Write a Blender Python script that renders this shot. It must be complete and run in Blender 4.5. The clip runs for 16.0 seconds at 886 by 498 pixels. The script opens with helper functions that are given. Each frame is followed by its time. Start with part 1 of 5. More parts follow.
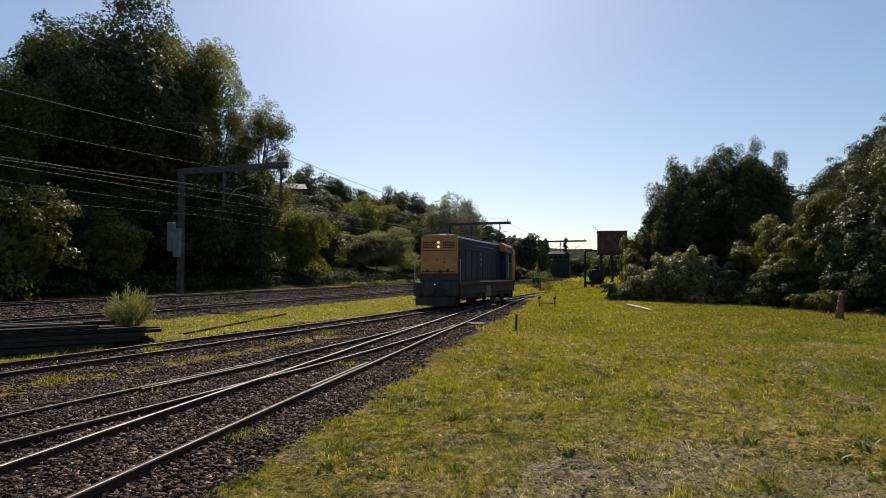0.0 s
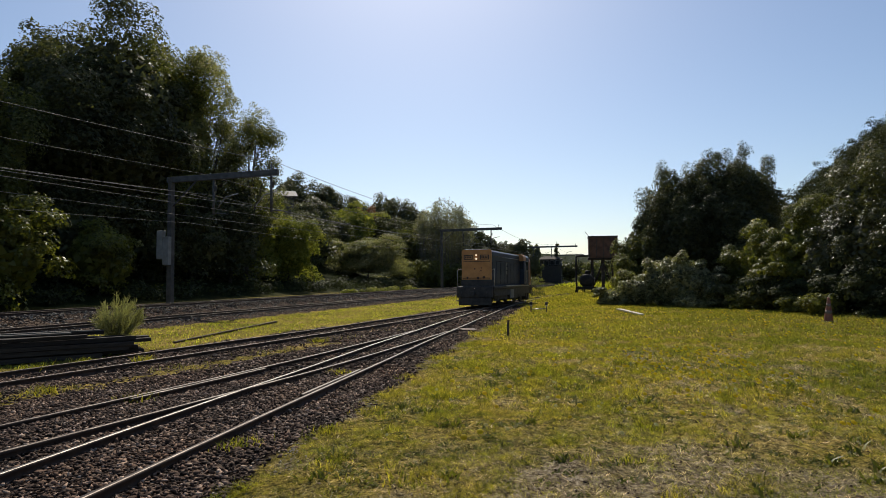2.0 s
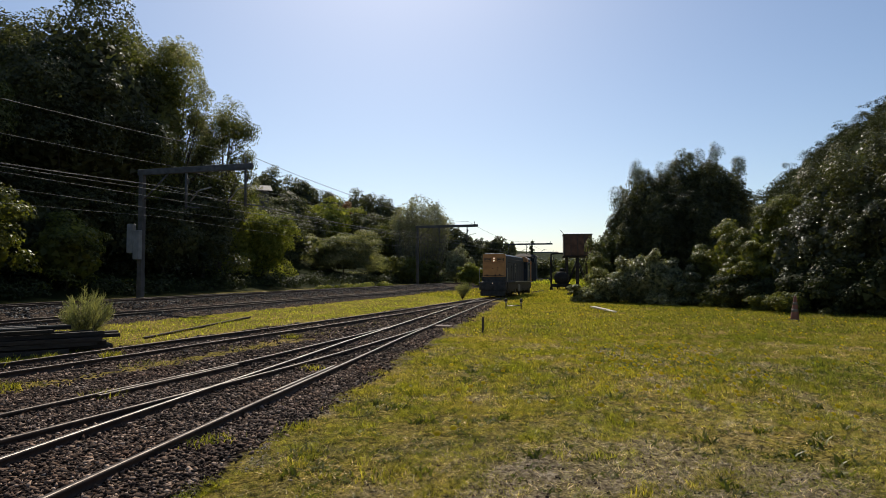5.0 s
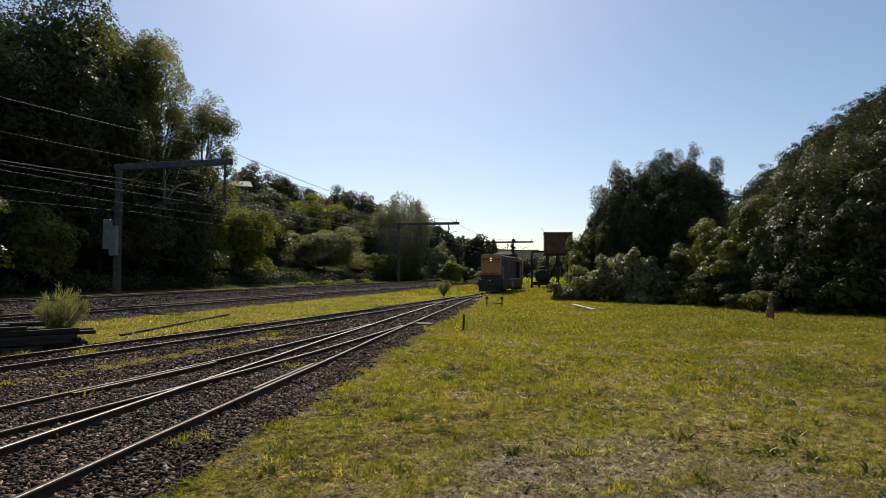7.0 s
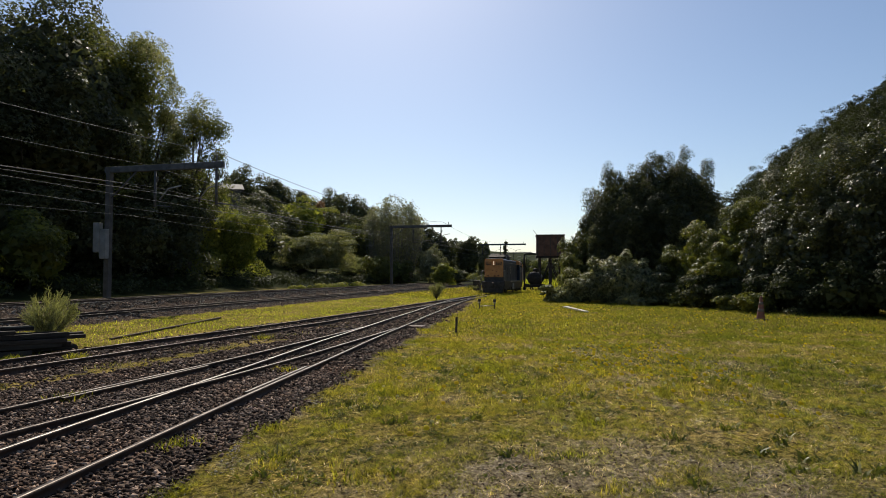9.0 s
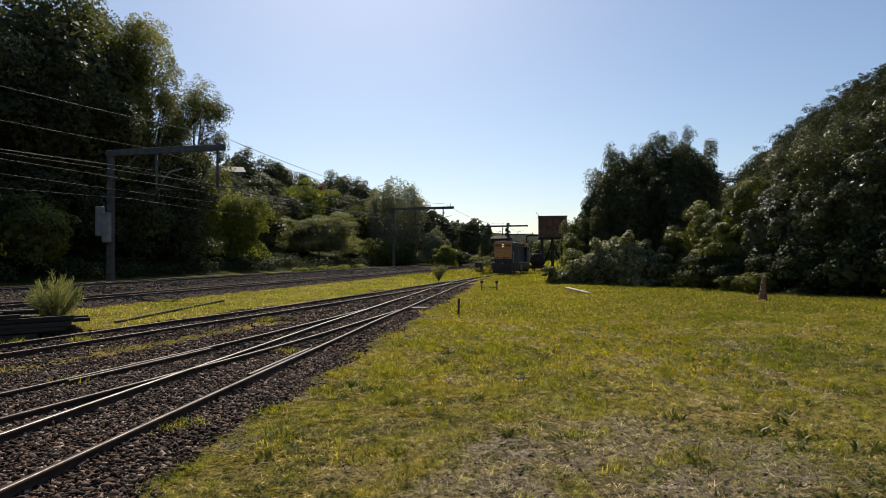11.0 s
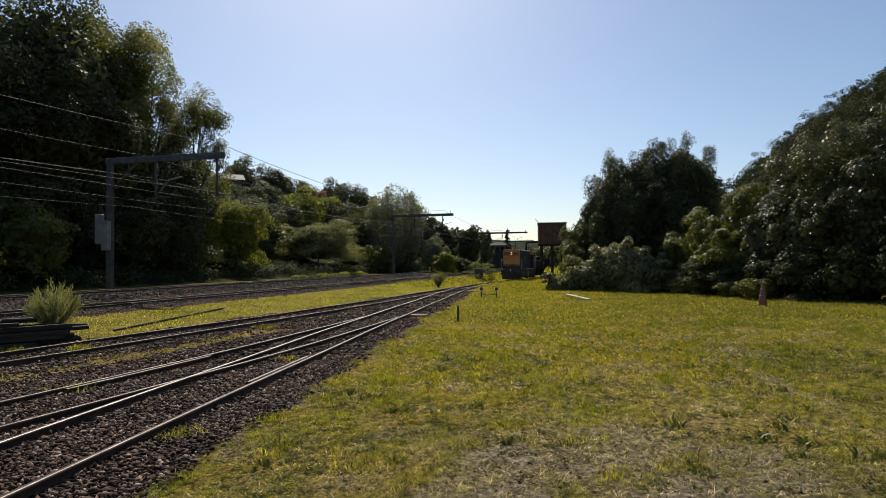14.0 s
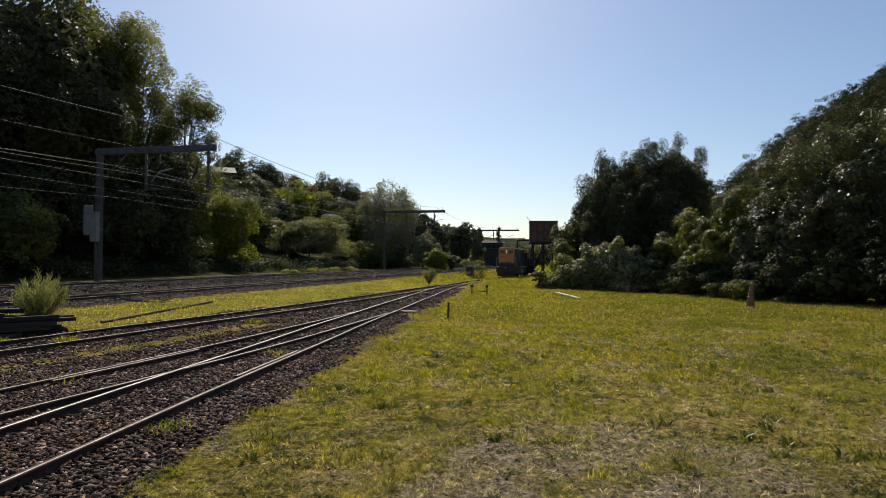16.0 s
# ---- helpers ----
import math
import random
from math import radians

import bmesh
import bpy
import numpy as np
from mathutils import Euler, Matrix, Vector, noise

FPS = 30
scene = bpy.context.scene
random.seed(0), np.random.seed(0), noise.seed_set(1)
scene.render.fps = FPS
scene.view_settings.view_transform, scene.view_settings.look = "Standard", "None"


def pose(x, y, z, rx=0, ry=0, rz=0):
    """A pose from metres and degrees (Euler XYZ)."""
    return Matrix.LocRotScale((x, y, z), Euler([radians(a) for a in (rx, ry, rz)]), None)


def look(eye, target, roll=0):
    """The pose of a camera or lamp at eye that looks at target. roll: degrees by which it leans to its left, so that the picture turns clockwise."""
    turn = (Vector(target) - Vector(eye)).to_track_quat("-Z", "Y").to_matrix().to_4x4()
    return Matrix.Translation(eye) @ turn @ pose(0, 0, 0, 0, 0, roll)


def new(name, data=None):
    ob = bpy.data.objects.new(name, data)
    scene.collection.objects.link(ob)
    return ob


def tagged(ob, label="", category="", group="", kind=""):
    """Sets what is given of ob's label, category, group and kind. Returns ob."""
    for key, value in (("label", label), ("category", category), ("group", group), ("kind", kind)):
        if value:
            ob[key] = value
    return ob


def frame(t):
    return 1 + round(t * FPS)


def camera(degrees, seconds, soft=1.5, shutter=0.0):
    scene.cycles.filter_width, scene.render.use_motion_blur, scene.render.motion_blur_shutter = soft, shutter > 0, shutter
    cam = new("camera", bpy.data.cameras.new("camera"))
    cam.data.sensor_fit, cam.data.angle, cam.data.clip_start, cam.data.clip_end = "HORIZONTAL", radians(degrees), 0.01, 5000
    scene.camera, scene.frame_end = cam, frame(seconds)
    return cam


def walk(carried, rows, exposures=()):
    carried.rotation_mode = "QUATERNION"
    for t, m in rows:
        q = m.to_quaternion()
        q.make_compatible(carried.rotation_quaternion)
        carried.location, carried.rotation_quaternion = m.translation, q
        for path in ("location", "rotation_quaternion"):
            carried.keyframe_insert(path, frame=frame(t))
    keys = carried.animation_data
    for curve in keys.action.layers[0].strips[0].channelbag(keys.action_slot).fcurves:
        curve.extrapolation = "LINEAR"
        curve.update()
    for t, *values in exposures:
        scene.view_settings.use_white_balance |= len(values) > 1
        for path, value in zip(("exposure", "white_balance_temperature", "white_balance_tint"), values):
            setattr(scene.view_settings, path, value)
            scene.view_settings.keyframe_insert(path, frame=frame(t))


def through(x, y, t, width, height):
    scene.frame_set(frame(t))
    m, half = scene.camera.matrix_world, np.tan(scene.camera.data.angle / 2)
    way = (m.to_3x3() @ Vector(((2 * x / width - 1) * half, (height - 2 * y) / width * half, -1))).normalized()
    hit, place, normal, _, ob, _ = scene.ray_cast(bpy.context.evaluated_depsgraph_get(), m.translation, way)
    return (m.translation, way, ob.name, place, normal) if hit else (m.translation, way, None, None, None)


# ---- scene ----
# The camera is held at eye height beside the yard; it turns slowly to its right after the locomotive.
EYE = 1.6
cam = camera(71.5, 16.0, soft=0.85)
# seconds, heading to the right, tilt up, roll, drift sideways
HELD = [
    (0.0, 0.0, 2.12, 0.0, 0.0), (0.5, -0.29, 2.3, -0.45, 0.0), (1.0, -0.02, 2.6, -0.25, 0.0),
    (1.5, 0.34, 2.69, -0.32, 0.003), (2.0, 0.8, 2.7, -0.47, 0.005), (2.5, 1.23, 2.79, -0.24, 0.003),
    (3.0, 1.57, 2.71, -0.27, 0.006), (3.5, 2.05, 2.63, -0.38, 0.009), (4.0, 2.33, 2.46, -0.48, 0.012),
    (6.5, 4.45, 2.28, 0.41, 0.015), (7.0, 4.77, 2.14, 0.19, 0.018), (7.5, 4.66, 2.13, 0.43, 0.016),
    (8.0, 4.8, 2.08, 0.23, 0.016), (8.5, 4.86, 2.18, 0.21, 0.018), (9.0, 5.46, 2.38, 0.02, 0.02),
    (11.5, 5.11, 0.49, -0.45, 0.03), (12.0, 5.02, 0.63, -0.62, 0.03), (12.5, 4.92, 0.82, -0.48, 0.033),
    (13.0, 4.81, 0.97, -0.58, 0.04), (13.5, 5.03, 1.07, -0.64, 0.042), (14.0, 5.28, 1.34, -0.45, 0.041),
    (14.5, 5.45, 1.51, -0.26, 0.041), (15.0, 5.64, 1.35, 0.06, 0.043), (15.5, 5.76, 1.15, 0.04, 0.044),
    (16.0, 6.09, 1.03, 0.44, 0.043)]


def held(heading, tilt, roll, side):
    a, b = radians(heading), radians(tilt)
    way = Vector((math.sin(a) * math.cos(b), math.cos(a) * math.cos(b), math.sin(b)))
    eye = Vector((side, 0, EYE))
    return look(eye, eye + way, roll)


walk(cam, [(t, held(*r)) for t, *r in HELD])

# ---- light ----
SUN_UP, SUN_SIDE = 43.0, -2.0
world = bpy.data.worlds.new("sky")
scene.world = world
world.use_nodes = True
wn = world.node_tree
sky = wn.nodes.new("ShaderNodeTexSky")
sky.sky_type = "NISHITA"
sky.sun_disc = False
sky.sun_elevation = radians(SUN_UP)
sky.sun_rotation = radians(SUN_SIDE)
sky.altitude = 300.0
sky.air_density, sky.dust_density, sky.ozone_density = 1.0, 0.95, 2.7
wn.links.new(sky.outputs[0], wn.nodes["Background"].inputs[0])
wn.nodes["Background"].inputs[1].default_value = 0.104
sun = new("sun", bpy.data.lights.new("sun", "SUN"))
sun.data.energy, sun.data.angle, sun.data.color = 4.8, radians(0.6), (1.0, 0.91, 0.77)
sa, sb = radians(SUN_SIDE), radians(SUN_UP)
sun.matrix_basis = look(Vector((math.sin(sa) * math.cos(sb), math.cos(sa) * math.cos(sb), math.sin(sb))) * 60, (0, 0, 0))
scene.view_settings.exposure = 0.0


# ---- materials ----
class Mat:
    """A node material under construction."""

    def __init__(self, name):
        self.m = bpy.data.materials.new(name)
        self.m.use_nodes = True
        self.t = self.m.node_tree
        self.b = self.t.nodes["Principled BSDF"]
        self.out = self.t.nodes["Material Output"]

    def n(self, kind, **kw):
        node = self.t.nodes.new(kind)
        for k, v in kw.items():
            if k in node.inputs:
                node.inputs[k].default_value = v
        return node

    def link(self, a, b):
        self.t.links.new(a, b)

    def pos(self):
        return self.n("ShaderNodeNewGeometry").outputs["Position"]

    def local(self):
        return self.n("ShaderNodeTexCoord").outputs["Object"]

    def noise(self, where, scale, detail=4.0, rough=0.55):
        node = self.n("ShaderNodeTexNoise", Scale=scale, Detail=detail, Roughness=rough)
        self.link(where, node.inputs["Vector"])
        return node.outputs["Fac"]

    def ramp(self, fac, stops):
        node = self.n("ShaderNodeValToRGB")
        el = node.color_ramp.elements
        while len(el) < len(stops):
            el.new(0.5)
        for e, (p, c) in zip(el, stops):
            e.position = p
            e.color = (*c, 1) if len(c) == 3 else c
        self.link(fac, node.inputs[0])
        return node.outputs[0]

    def mix(self, fac, a, b, mode="MIX"):
        node = self.t.nodes.new("ShaderNodeMix")
        node.data_type, node.blend_type = "RGBA", mode
        for v, i in ((fac, 0), (a, 6), (b, 7)):
            if isinstance(v, (int, float)):
                node.inputs[i].default_value = v
            elif isinstance(v, tuple):
                node.inputs[i].default_value = (*v, 1)
            else:
                self.link(v, node.inputs[i])
        return node.outputs[2]

    def bump(self, height, strength=0.4, distance=0.02):
        node = self.n("ShaderNodeBump", Strength=strength, Distance=distance)
        self.link(height, node.inputs["Height"])
        self.link(node.outputs[0], self.b.inputs["Normal"])

    def color(self, c):
        if isinstance(c, tuple):
            self.b.inputs["Base Color"].default_value = (*c, 1)
        else:
            self.link(c, self.b.inputs["Base Color"])

    def set(self, rough=0.7, metal=0.0, spec=0.5):
        self.b.inputs["Roughness"].default_value = rough
        self.b.inputs["Metallic"].default_value = metal
        self.b.inputs["Specular IOR Level"].default_value = spec
        return self


def worn(name, c1, c2, scale=3.0, rough=0.6, metal=0.0, spec=0.5, dirt=(0.05, 0.04, 0.03), amount=0.4, bump=0.15):
    """Paint, wood, concrete or metal: two tones, dirt patches and fine relief."""
    m = Mat(name)
    p = m.local()
    tone = m.ramp(m.noise(p, scale), [(0.35, c1), (0.65, c2)])
    patch = m.ramp(m.noise(p, scale * 0.45, 6.0, 0.65), [(0.5, (0, 0, 0)), (0.75, (1, 1, 1))])
    f = m.n("ShaderNodeMath")
    f.operation = "MULTIPLY"
    m.link(patch, f.inputs[0])
    f.inputs[1].default_value = amount
    m.color(m.mix(f.outputs[0], tone, dirt))
    m.bump(m.noise(p, scale * 14, 3.0), bump, 0.01)
    m.set(rough, metal, spec)
    return m.m


def leafy(name, dark, light, through=0.3, rough=0.45, spec=0.35, wide=0.35):
    """Foliage: each leaf its own tone, patches over the crown, light passing through."""
    m = Mat(name)
    geo = m.n("ShaderNodeNewGeometry")
    tone = m.ramp(geo.outputs["Random Per Island"], [(0.0, dark), (1.0, light)])
    big = m.ramp(m.noise(geo.outputs["Position"], wide, 3.0), [(0.3, (0.55, 0.6, 0.55)), (0.7, (1.25, 1.2, 1.0))])
    col = m.mix(1.0, tone, big, "MULTIPLY")
    m.color(col)
    m.set(rough, 0.0, spec)
    tr = m.n("ShaderNodeBsdfTranslucent")
    m.link(m.mix(1.0, col, (1.3, 1.35, 0.6), "MULTIPLY"), tr.inputs[0])
    mx = m.n("ShaderNodeMixShader")
    mx.inputs[0].default_value = through
    m.link(m.b.outputs[0], mx.inputs[1])
    m.link(tr.outputs[0], mx.inputs[2])
    m.link(mx.outputs[0], m.out.inputs[0])
    return m.m


def ground_material():
    m = Mat("ground_cover")
    p = m.pos()
    attr = m.n("ShaderNodeAttribute")
    attr.attribute_name = "ballast"
    edge = m.n("ShaderNodeMath")
    edge.operation = "ADD"
    m.link(attr.outputs["Fac"], edge.inputs[0])
    wob = m.n("ShaderNodeMapRange")
    wob.inputs["To Min"].default_value, wob.inputs["To Max"].default_value = -0.25, 0.25
    m.link(m.noise(p, 1.6, 6.0, 0.7), wob.inputs["Value"])
    m.link(wob.outputs[0], edge.inputs[1])
    stony = m.ramp(edge.outputs[0], [(0.42, (0, 0, 0)), (0.58, (1, 1, 1))])
    # soil and turf
    turf = m.ramp(m.noise(p, 0.35, 5.0, 0.6), [(0.3, (0.1, 0.095, 0.02)), (0.5, (0.19, 0.155, 0.042)), (0.72, (0.3, 0.225, 0.095))])
    fine = m.ramp(m.noise(p, 34.0, 6.0, 0.8), [(0.36, (0.3, 0.3, 0.27)), (0.64, (1.7, 1.6, 1.5))])
    turf = m.mix(1.0, turf, fine, "MULTIPLY")
    clump = m.ramp(m.noise(p, 8.5, 7.0, 0.8), [(0.4, (0.26, 0.28, 0.24)), (0.5, (0.9, 0.9, 0.85)), (0.63, (1.75, 1.68, 1.6))])
    turf = m.mix(1.0, turf, clump, "MULTIPLY")
    bare = m.n("ShaderNodeAttribute")
    bare.attribute_name = "bare"
    turf = m.mix(bare.outputs["Fac"], turf, m.ramp(m.noise(p, 17.0, 7.0, 0.85), [(0.38, (0.035, 0.025, 0.017)), (0.48, (0.16, 0.12, 0.08)), (0.54, (0.3, 0.24, 0.17)), (0.64, (0.6, 0.52, 0.41))]))
    # crushed stone
    v = m.n("ShaderNodeTexVoronoi", Scale=19.0)
    m.link(p, v.inputs["Vector"])
    stone = m.ramp(v.outputs["Color"], [(0.15, (0.007, 0.005, 0.004)), (0.5, (0.035, 0.026, 0.021)), (0.85, (0.16, 0.13, 0.108))])
    stone = m.mix(1.0, stone, m.ramp(m.noise(p, 0.7, 4.0), [(0.3, (0.65, 0.62, 0.6)), (0.7, (1.2, 1.1, 1.0))]), "MULTIPLY")
    # darker ground tone behind the main line and beyond 75 m
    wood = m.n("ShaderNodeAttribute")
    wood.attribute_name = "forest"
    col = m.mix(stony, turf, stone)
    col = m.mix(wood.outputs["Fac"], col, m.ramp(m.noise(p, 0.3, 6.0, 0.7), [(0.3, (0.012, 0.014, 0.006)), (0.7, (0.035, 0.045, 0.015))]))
    m.color(col)
    rough_turf = m.noise(p, 45.0, 6.0, 0.8)
    m.bump(m.mix(stony, rough_turf, v.outputs["Distance"]), 0.8, 0.04)
    m.set(0.98, 0.0, 0.02)
    return m.m


def rail_top(name, c1, c2, low, high):
    m = Mat(name)
    p = m.pos()
    m.color(m.ramp(m.noise(p, 3.0, 6.0, 0.7), [(0.35, c1), (0.7, c2)]))
    m.set(0.3, 1.0)
    m.link(m.ramp(m.noise(p, 9.0, 5.0), [(0.3, (low, low, low)), (0.75, (high, high, high))]), m.b.inputs["Roughness"])
    return m.m


def wood_mat(name, c1, c2):
    m = Mat(name)
    mp = m.n("ShaderNodeMapping")
    mp.inputs["Scale"].default_value = (1.5, 14, 14)
    m.link(m.local(), mp.inputs[0])
    info = m.n("ShaderNodeObjectInfo")
    grain = m.noise(mp.outputs[0], 2.0, 6.0, 0.65)
    col = m.ramp(grain, [(0.3, c1), (0.7, c2)])
    m.color(m.mix(1.0, col, m.ramp(info.outputs["Random"], [(0.0, (0.6, 0.6, 0.6)), (1.0, (1.3, 1.25, 1.2))]), "MULTIPLY"))
    m.bump(grain, 0.5, 0.01)
    m.set(0.85, 0.0, 0.3)
    return m.m


def glow(name, c, power):
    m = Mat(name)
    m.color(c)
    m.b.inputs["Emission Color"].default_value = (*c, 1)
    m.b.inputs["Emission Strength"].default_value = power
    return m.m


def grass_mat(name, stops, through=0.45, dry=0.4):
    m = Mat(name)
    geo = m.n("ShaderNodeNewGeometry")
    patch = m.noise(geo.outputs["Position"], 0.35, 5.0, 0.6)
    col = m.ramp(patch, stops)
    straw = m.ramp(m.noise(geo.outputs["Position"], 1.5, 6.0, 0.7), [(0.47, (0, 0, 0)), (0.6, (dry, dry, dry))])
    col = m.mix(straw, col, (0.44, 0.33, 0.12))
    lush = m.ramp(m.noise(geo.outputs["Position"], 3.1, 5.0, 0.7), [(0.52, (0, 0, 0)), (0.64, (0.7, 0.7, 0.7))])
    col = m.mix(lush, col, (0.17, 0.22, 0.022))
    clump = m.ramp(m.noise(geo.outputs["Position"], 8.5, 7.0, 0.8), [(0.4, (0.26, 0.28, 0.24)), (0.5, (0.9, 0.9, 0.85)), (0.63, (1.75, 1.68, 1.6))])
    col = m.mix(1.0, col, clump, "MULTIPLY")
    col = m.mix(1.0, col, m.ramp(geo.outputs["Random Per Island"], [(0.0, (0.35, 0.37, 0.3)), (0.55, (0.95, 0.95, 0.9)), (0.84, (1.3, 1.25, 1.2)), (1.0, (2.0, 1.9, 2.6))]), "MULTIPLY")
    m.color(col)
    m.set(0.5, 0.0, 0.35)
    tr = m.n("ShaderNodeBsdfTranslucent")
    m.link(m.mix(1.0, col, (1.3, 1.25, 0.6), "MULTIPLY"), tr.inputs[0])
    mx = m.n("ShaderNodeMixShader")
    mx.inputs[0].default_value = through
    m.link(m.b.outputs[0], mx.inputs[1])
    m.link(tr.outputs[0], mx.inputs[2])
    m.link(mx.outputs[0], m.out.inputs[0])
    return m.m


GROUND = ground_material()
RAIL_TOP = rail_top("dull_rail_head", (0.06, 0.047, 0.04), (0.14, 0.12, 0.105), 0.46, 0.64)
RAIL_BRIGHT = rail_top("polished_rail_head", (0.13, 0.115, 0.1), (0.25, 0.23, 0.21), 0.42, 0.62)
RAIL_SIDE = worn("rusty_rail_web", (0.035, 0.022, 0.016), (0.075, 0.045, 0.03), 6.0, 0.85)
STONE = Mat("ballast_stone")
_g = STONE.n("ShaderNodeNewGeometry")
STONE.color(STONE.mix(1.0, STONE.ramp(_g.outputs["Random Per Island"], [(0.0, (0.016, 0.011, 0.009)), (0.5, (0.068, 0.046, 0.035)), (0.85, (0.17, 0.12, 0.09)), (1.0, (0.42, 0.34, 0.28))]),
                      STONE.ramp(STONE.noise(_g.outputs["Position"], 0.6), [(0.3, (0.72, 0.72, 0.74)), (0.62, (1.15, 1.0, 0.88)), (0.8, (1.6, 1.1, 0.8))]), "MULTIPLY"))
STONE.bump(STONE.noise(_g.outputs["Position"], 90.0), 0.4, 0.005)
STONE = STONE.set(0.9, 0.0, 0.18).m
def grey_ballast():
    m = Mat("grey_ballast_stone")
    g = m.n("ShaderNodeNewGeometry")
    tone = m.ramp(g.outputs["Random Per Island"], [(0.0, (0.03, 0.027, 0.025)), (0.5, (0.09, 0.084, 0.077)), (1.0, (0.26, 0.245, 0.22))])
    m.color(m.mix(1.0, tone, m.ramp(m.noise(g.outputs["Position"], 0.4), [(0.3, (0.7, 0.68, 0.66)), (0.7, (1.15, 1.1, 1.05))]), "MULTIPLY"))
    return m.set(0.9, 0.0, 0.2).m


GREY_STONE = grey_ballast()
GRAVEL = worn("pale_gravel", (0.2, 0.16, 0.11), (0.46, 0.4, 0.31), 60.0, 0.95, spec=0.1)
GRASS = grass_mat("meadow_grass", [(0.3, (0.22, 0.26, 0.028)), (0.5, (0.34, 0.335, 0.04)), (0.7, (0.46, 0.39, 0.08))])
DEEP_GRASS = grass_mat("deep_green_meadow_grass", [(0.3, (0.17, 0.21, 0.022)), (0.5, (0.25, 0.265, 0.032)), (0.7, (0.33, 0.31, 0.055))], 0.42, 0.25)
STRIP_GRASS = grass_mat("lush_grass", [(0.3, (0.3, 0.36, 0.04)), (0.5, (0.42, 0.46, 0.05)), (0.7, (0.5, 0.49, 0.07))], 0.5, 0.2)
DRY_GRASS = grass_mat("dry_grass", [(0.3, (0.5, 0.41, 0.21)), (0.7, (0.74, 0.64, 0.42))], 0.35)
WEED_GRASS = grass_mat("straw_green_weeds", [(0.3, (0.22, 0.22, 0.06)), (0.7, (0.4, 0.35, 0.15))], 0.35)
DARK_LEAF = leafy("dark_evergreen_leaf", (0.042, 0.048, 0.028), (0.118, 0.122, 0.068), 0.42, 0.52, 0.24)
MID_LEAF = leafy("green_leaf", (0.07, 0.08, 0.03), (0.185, 0.188, 0.074), 0.48, 0.53, 0.24)
BRIGHT_LEAF = leafy("yellow_green_leaf", (0.12, 0.14, 0.028), (0.32, 0.32, 0.08), 0.52, 0.55, 0.25)
GREY_LEAF = leafy("grey_green_leaf", (0.11, 0.115, 0.07), (0.31, 0.3, 0.19), 0.52, 0.52, 0.28)
GLOSSY_LEAF = leafy("glossy_leaf", (0.036, 0.043, 0.017), (0.115, 0.116, 0.05), 0.3, 0.44, 0.4)
OLIVE_LEAF = leafy("glossy_olive_leaf", (0.07, 0.082, 0.018), (0.2, 0.198, 0.045), 0.42, 0.46, 0.32)
PALE_LEAF = leafy("pale_feathery_leaf", (0.15, 0.145, 0.1), (0.34, 0.33, 0.24), 0.42, 0.55, 0.2)
# on the low meadow shrubs this dark tone also stands in for shade
HILL_LEAF = leafy("hillside_bush_leaf", (0.03, 0.036, 0.018), (0.075, 0.085, 0.038), 0.22, 0.65, 0.12, 0.12)
BRAMBLE_LEAF = leafy("bramble_leaf", (0.04, 0.05, 0.02), (0.34, 0.33, 0.2), 0.4, 0.45, 0.35)
RUSSET_LEAF = leafy("russet_leaf", (0.13, 0.06, 0.03), (0.26, 0.13, 0.06), 0.4, 0.55, 0.2)
PALE_STEM = worn("pale_grey_bark", (0.12, 0.11, 0.095), (0.24, 0.22, 0.19), 5.0, 0.85)
BARK = worn("bark", (0.03, 0.024, 0.018), (0.09, 0.075, 0.06), 5.0, 0.9, bump=0.5)
YELLOW = worn("weathered_orange_yellow_paint", (0.43, 0.185, 0.05), (0.56, 0.255, 0.072), 1.6, 0.5, dirt=(0.12, 0.07, 0.03), amount=0.55)
NAVY = worn("faded_dark_blue_paint", (0.014, 0.021, 0.04), (0.028, 0.039, 0.066), 1.2, 0.55, spec=0.3, dirt=(0.03, 0.026, 0.02), amount=0.5)
ROOF_GREY = worn("sooty_roof_paint", (0.1, 0.102, 0.108), (0.19, 0.192, 0.2), 2.0, 0.36)
BLACK = worn("grimy_black_steel", (0.026, 0.022, 0.019), (0.058, 0.048, 0.04), 4.0, 0.72, dirt=(0.06, 0.045, 0.03))
SOOT = worn("sooty_black_iron", (0.009, 0.008, 0.008), (0.02, 0.018, 0.016), 4.0, 0.7, spec=0.3)
STEEL = worn("worn_steel", (0.12, 0.12, 0.12), (0.25, 0.24, 0.23), 8.0, 0.4, 0.8)
RUST = worn("rusted_plate", (0.07, 0.035, 0.022), (0.13, 0.065, 0.04), 1.8, 0.8, dirt=(0.02, 0.017, 0.015), amount=0.7)
CONCRETE = worn("grey_concrete", (0.05, 0.047, 0.042), (0.095, 0.088, 0.08), 3.0, 0.9, dirt=(0.045, 0.042, 0.036))
GALV = worn("dull_galvanised_steel", (0.06, 0.06, 0.06), (0.105, 0.105, 0.105), 3.0, 0.75, 0.15)
BOXGREY = worn("pale_grey_box_paint", (0.17, 0.17, 0.16), (0.25, 0.245, 0.23), 2.0, 0.6)
# pale tone that stands in for the sky's reflection on the roof edges
ROOF_GLINT = worn("roof_edge_glint", (0.34, 0.34, 0.34), (0.5, 0.5, 0.49), 5.0, 0.5)
WIRE = worn("wire_metal", (0.1, 0.1, 0.1), (0.15, 0.145, 0.14), 0.7, 0.75, 0.0, bump=0.0)
TIMBER = wood_mat("old_dark_timber", (0.016, 0.012, 0.01), (0.06, 0.048, 0.038))
GREY_WOOD = wood_mat("grey_weathered_board", (0.06, 0.055, 0.048), (0.15, 0.14, 0.125))
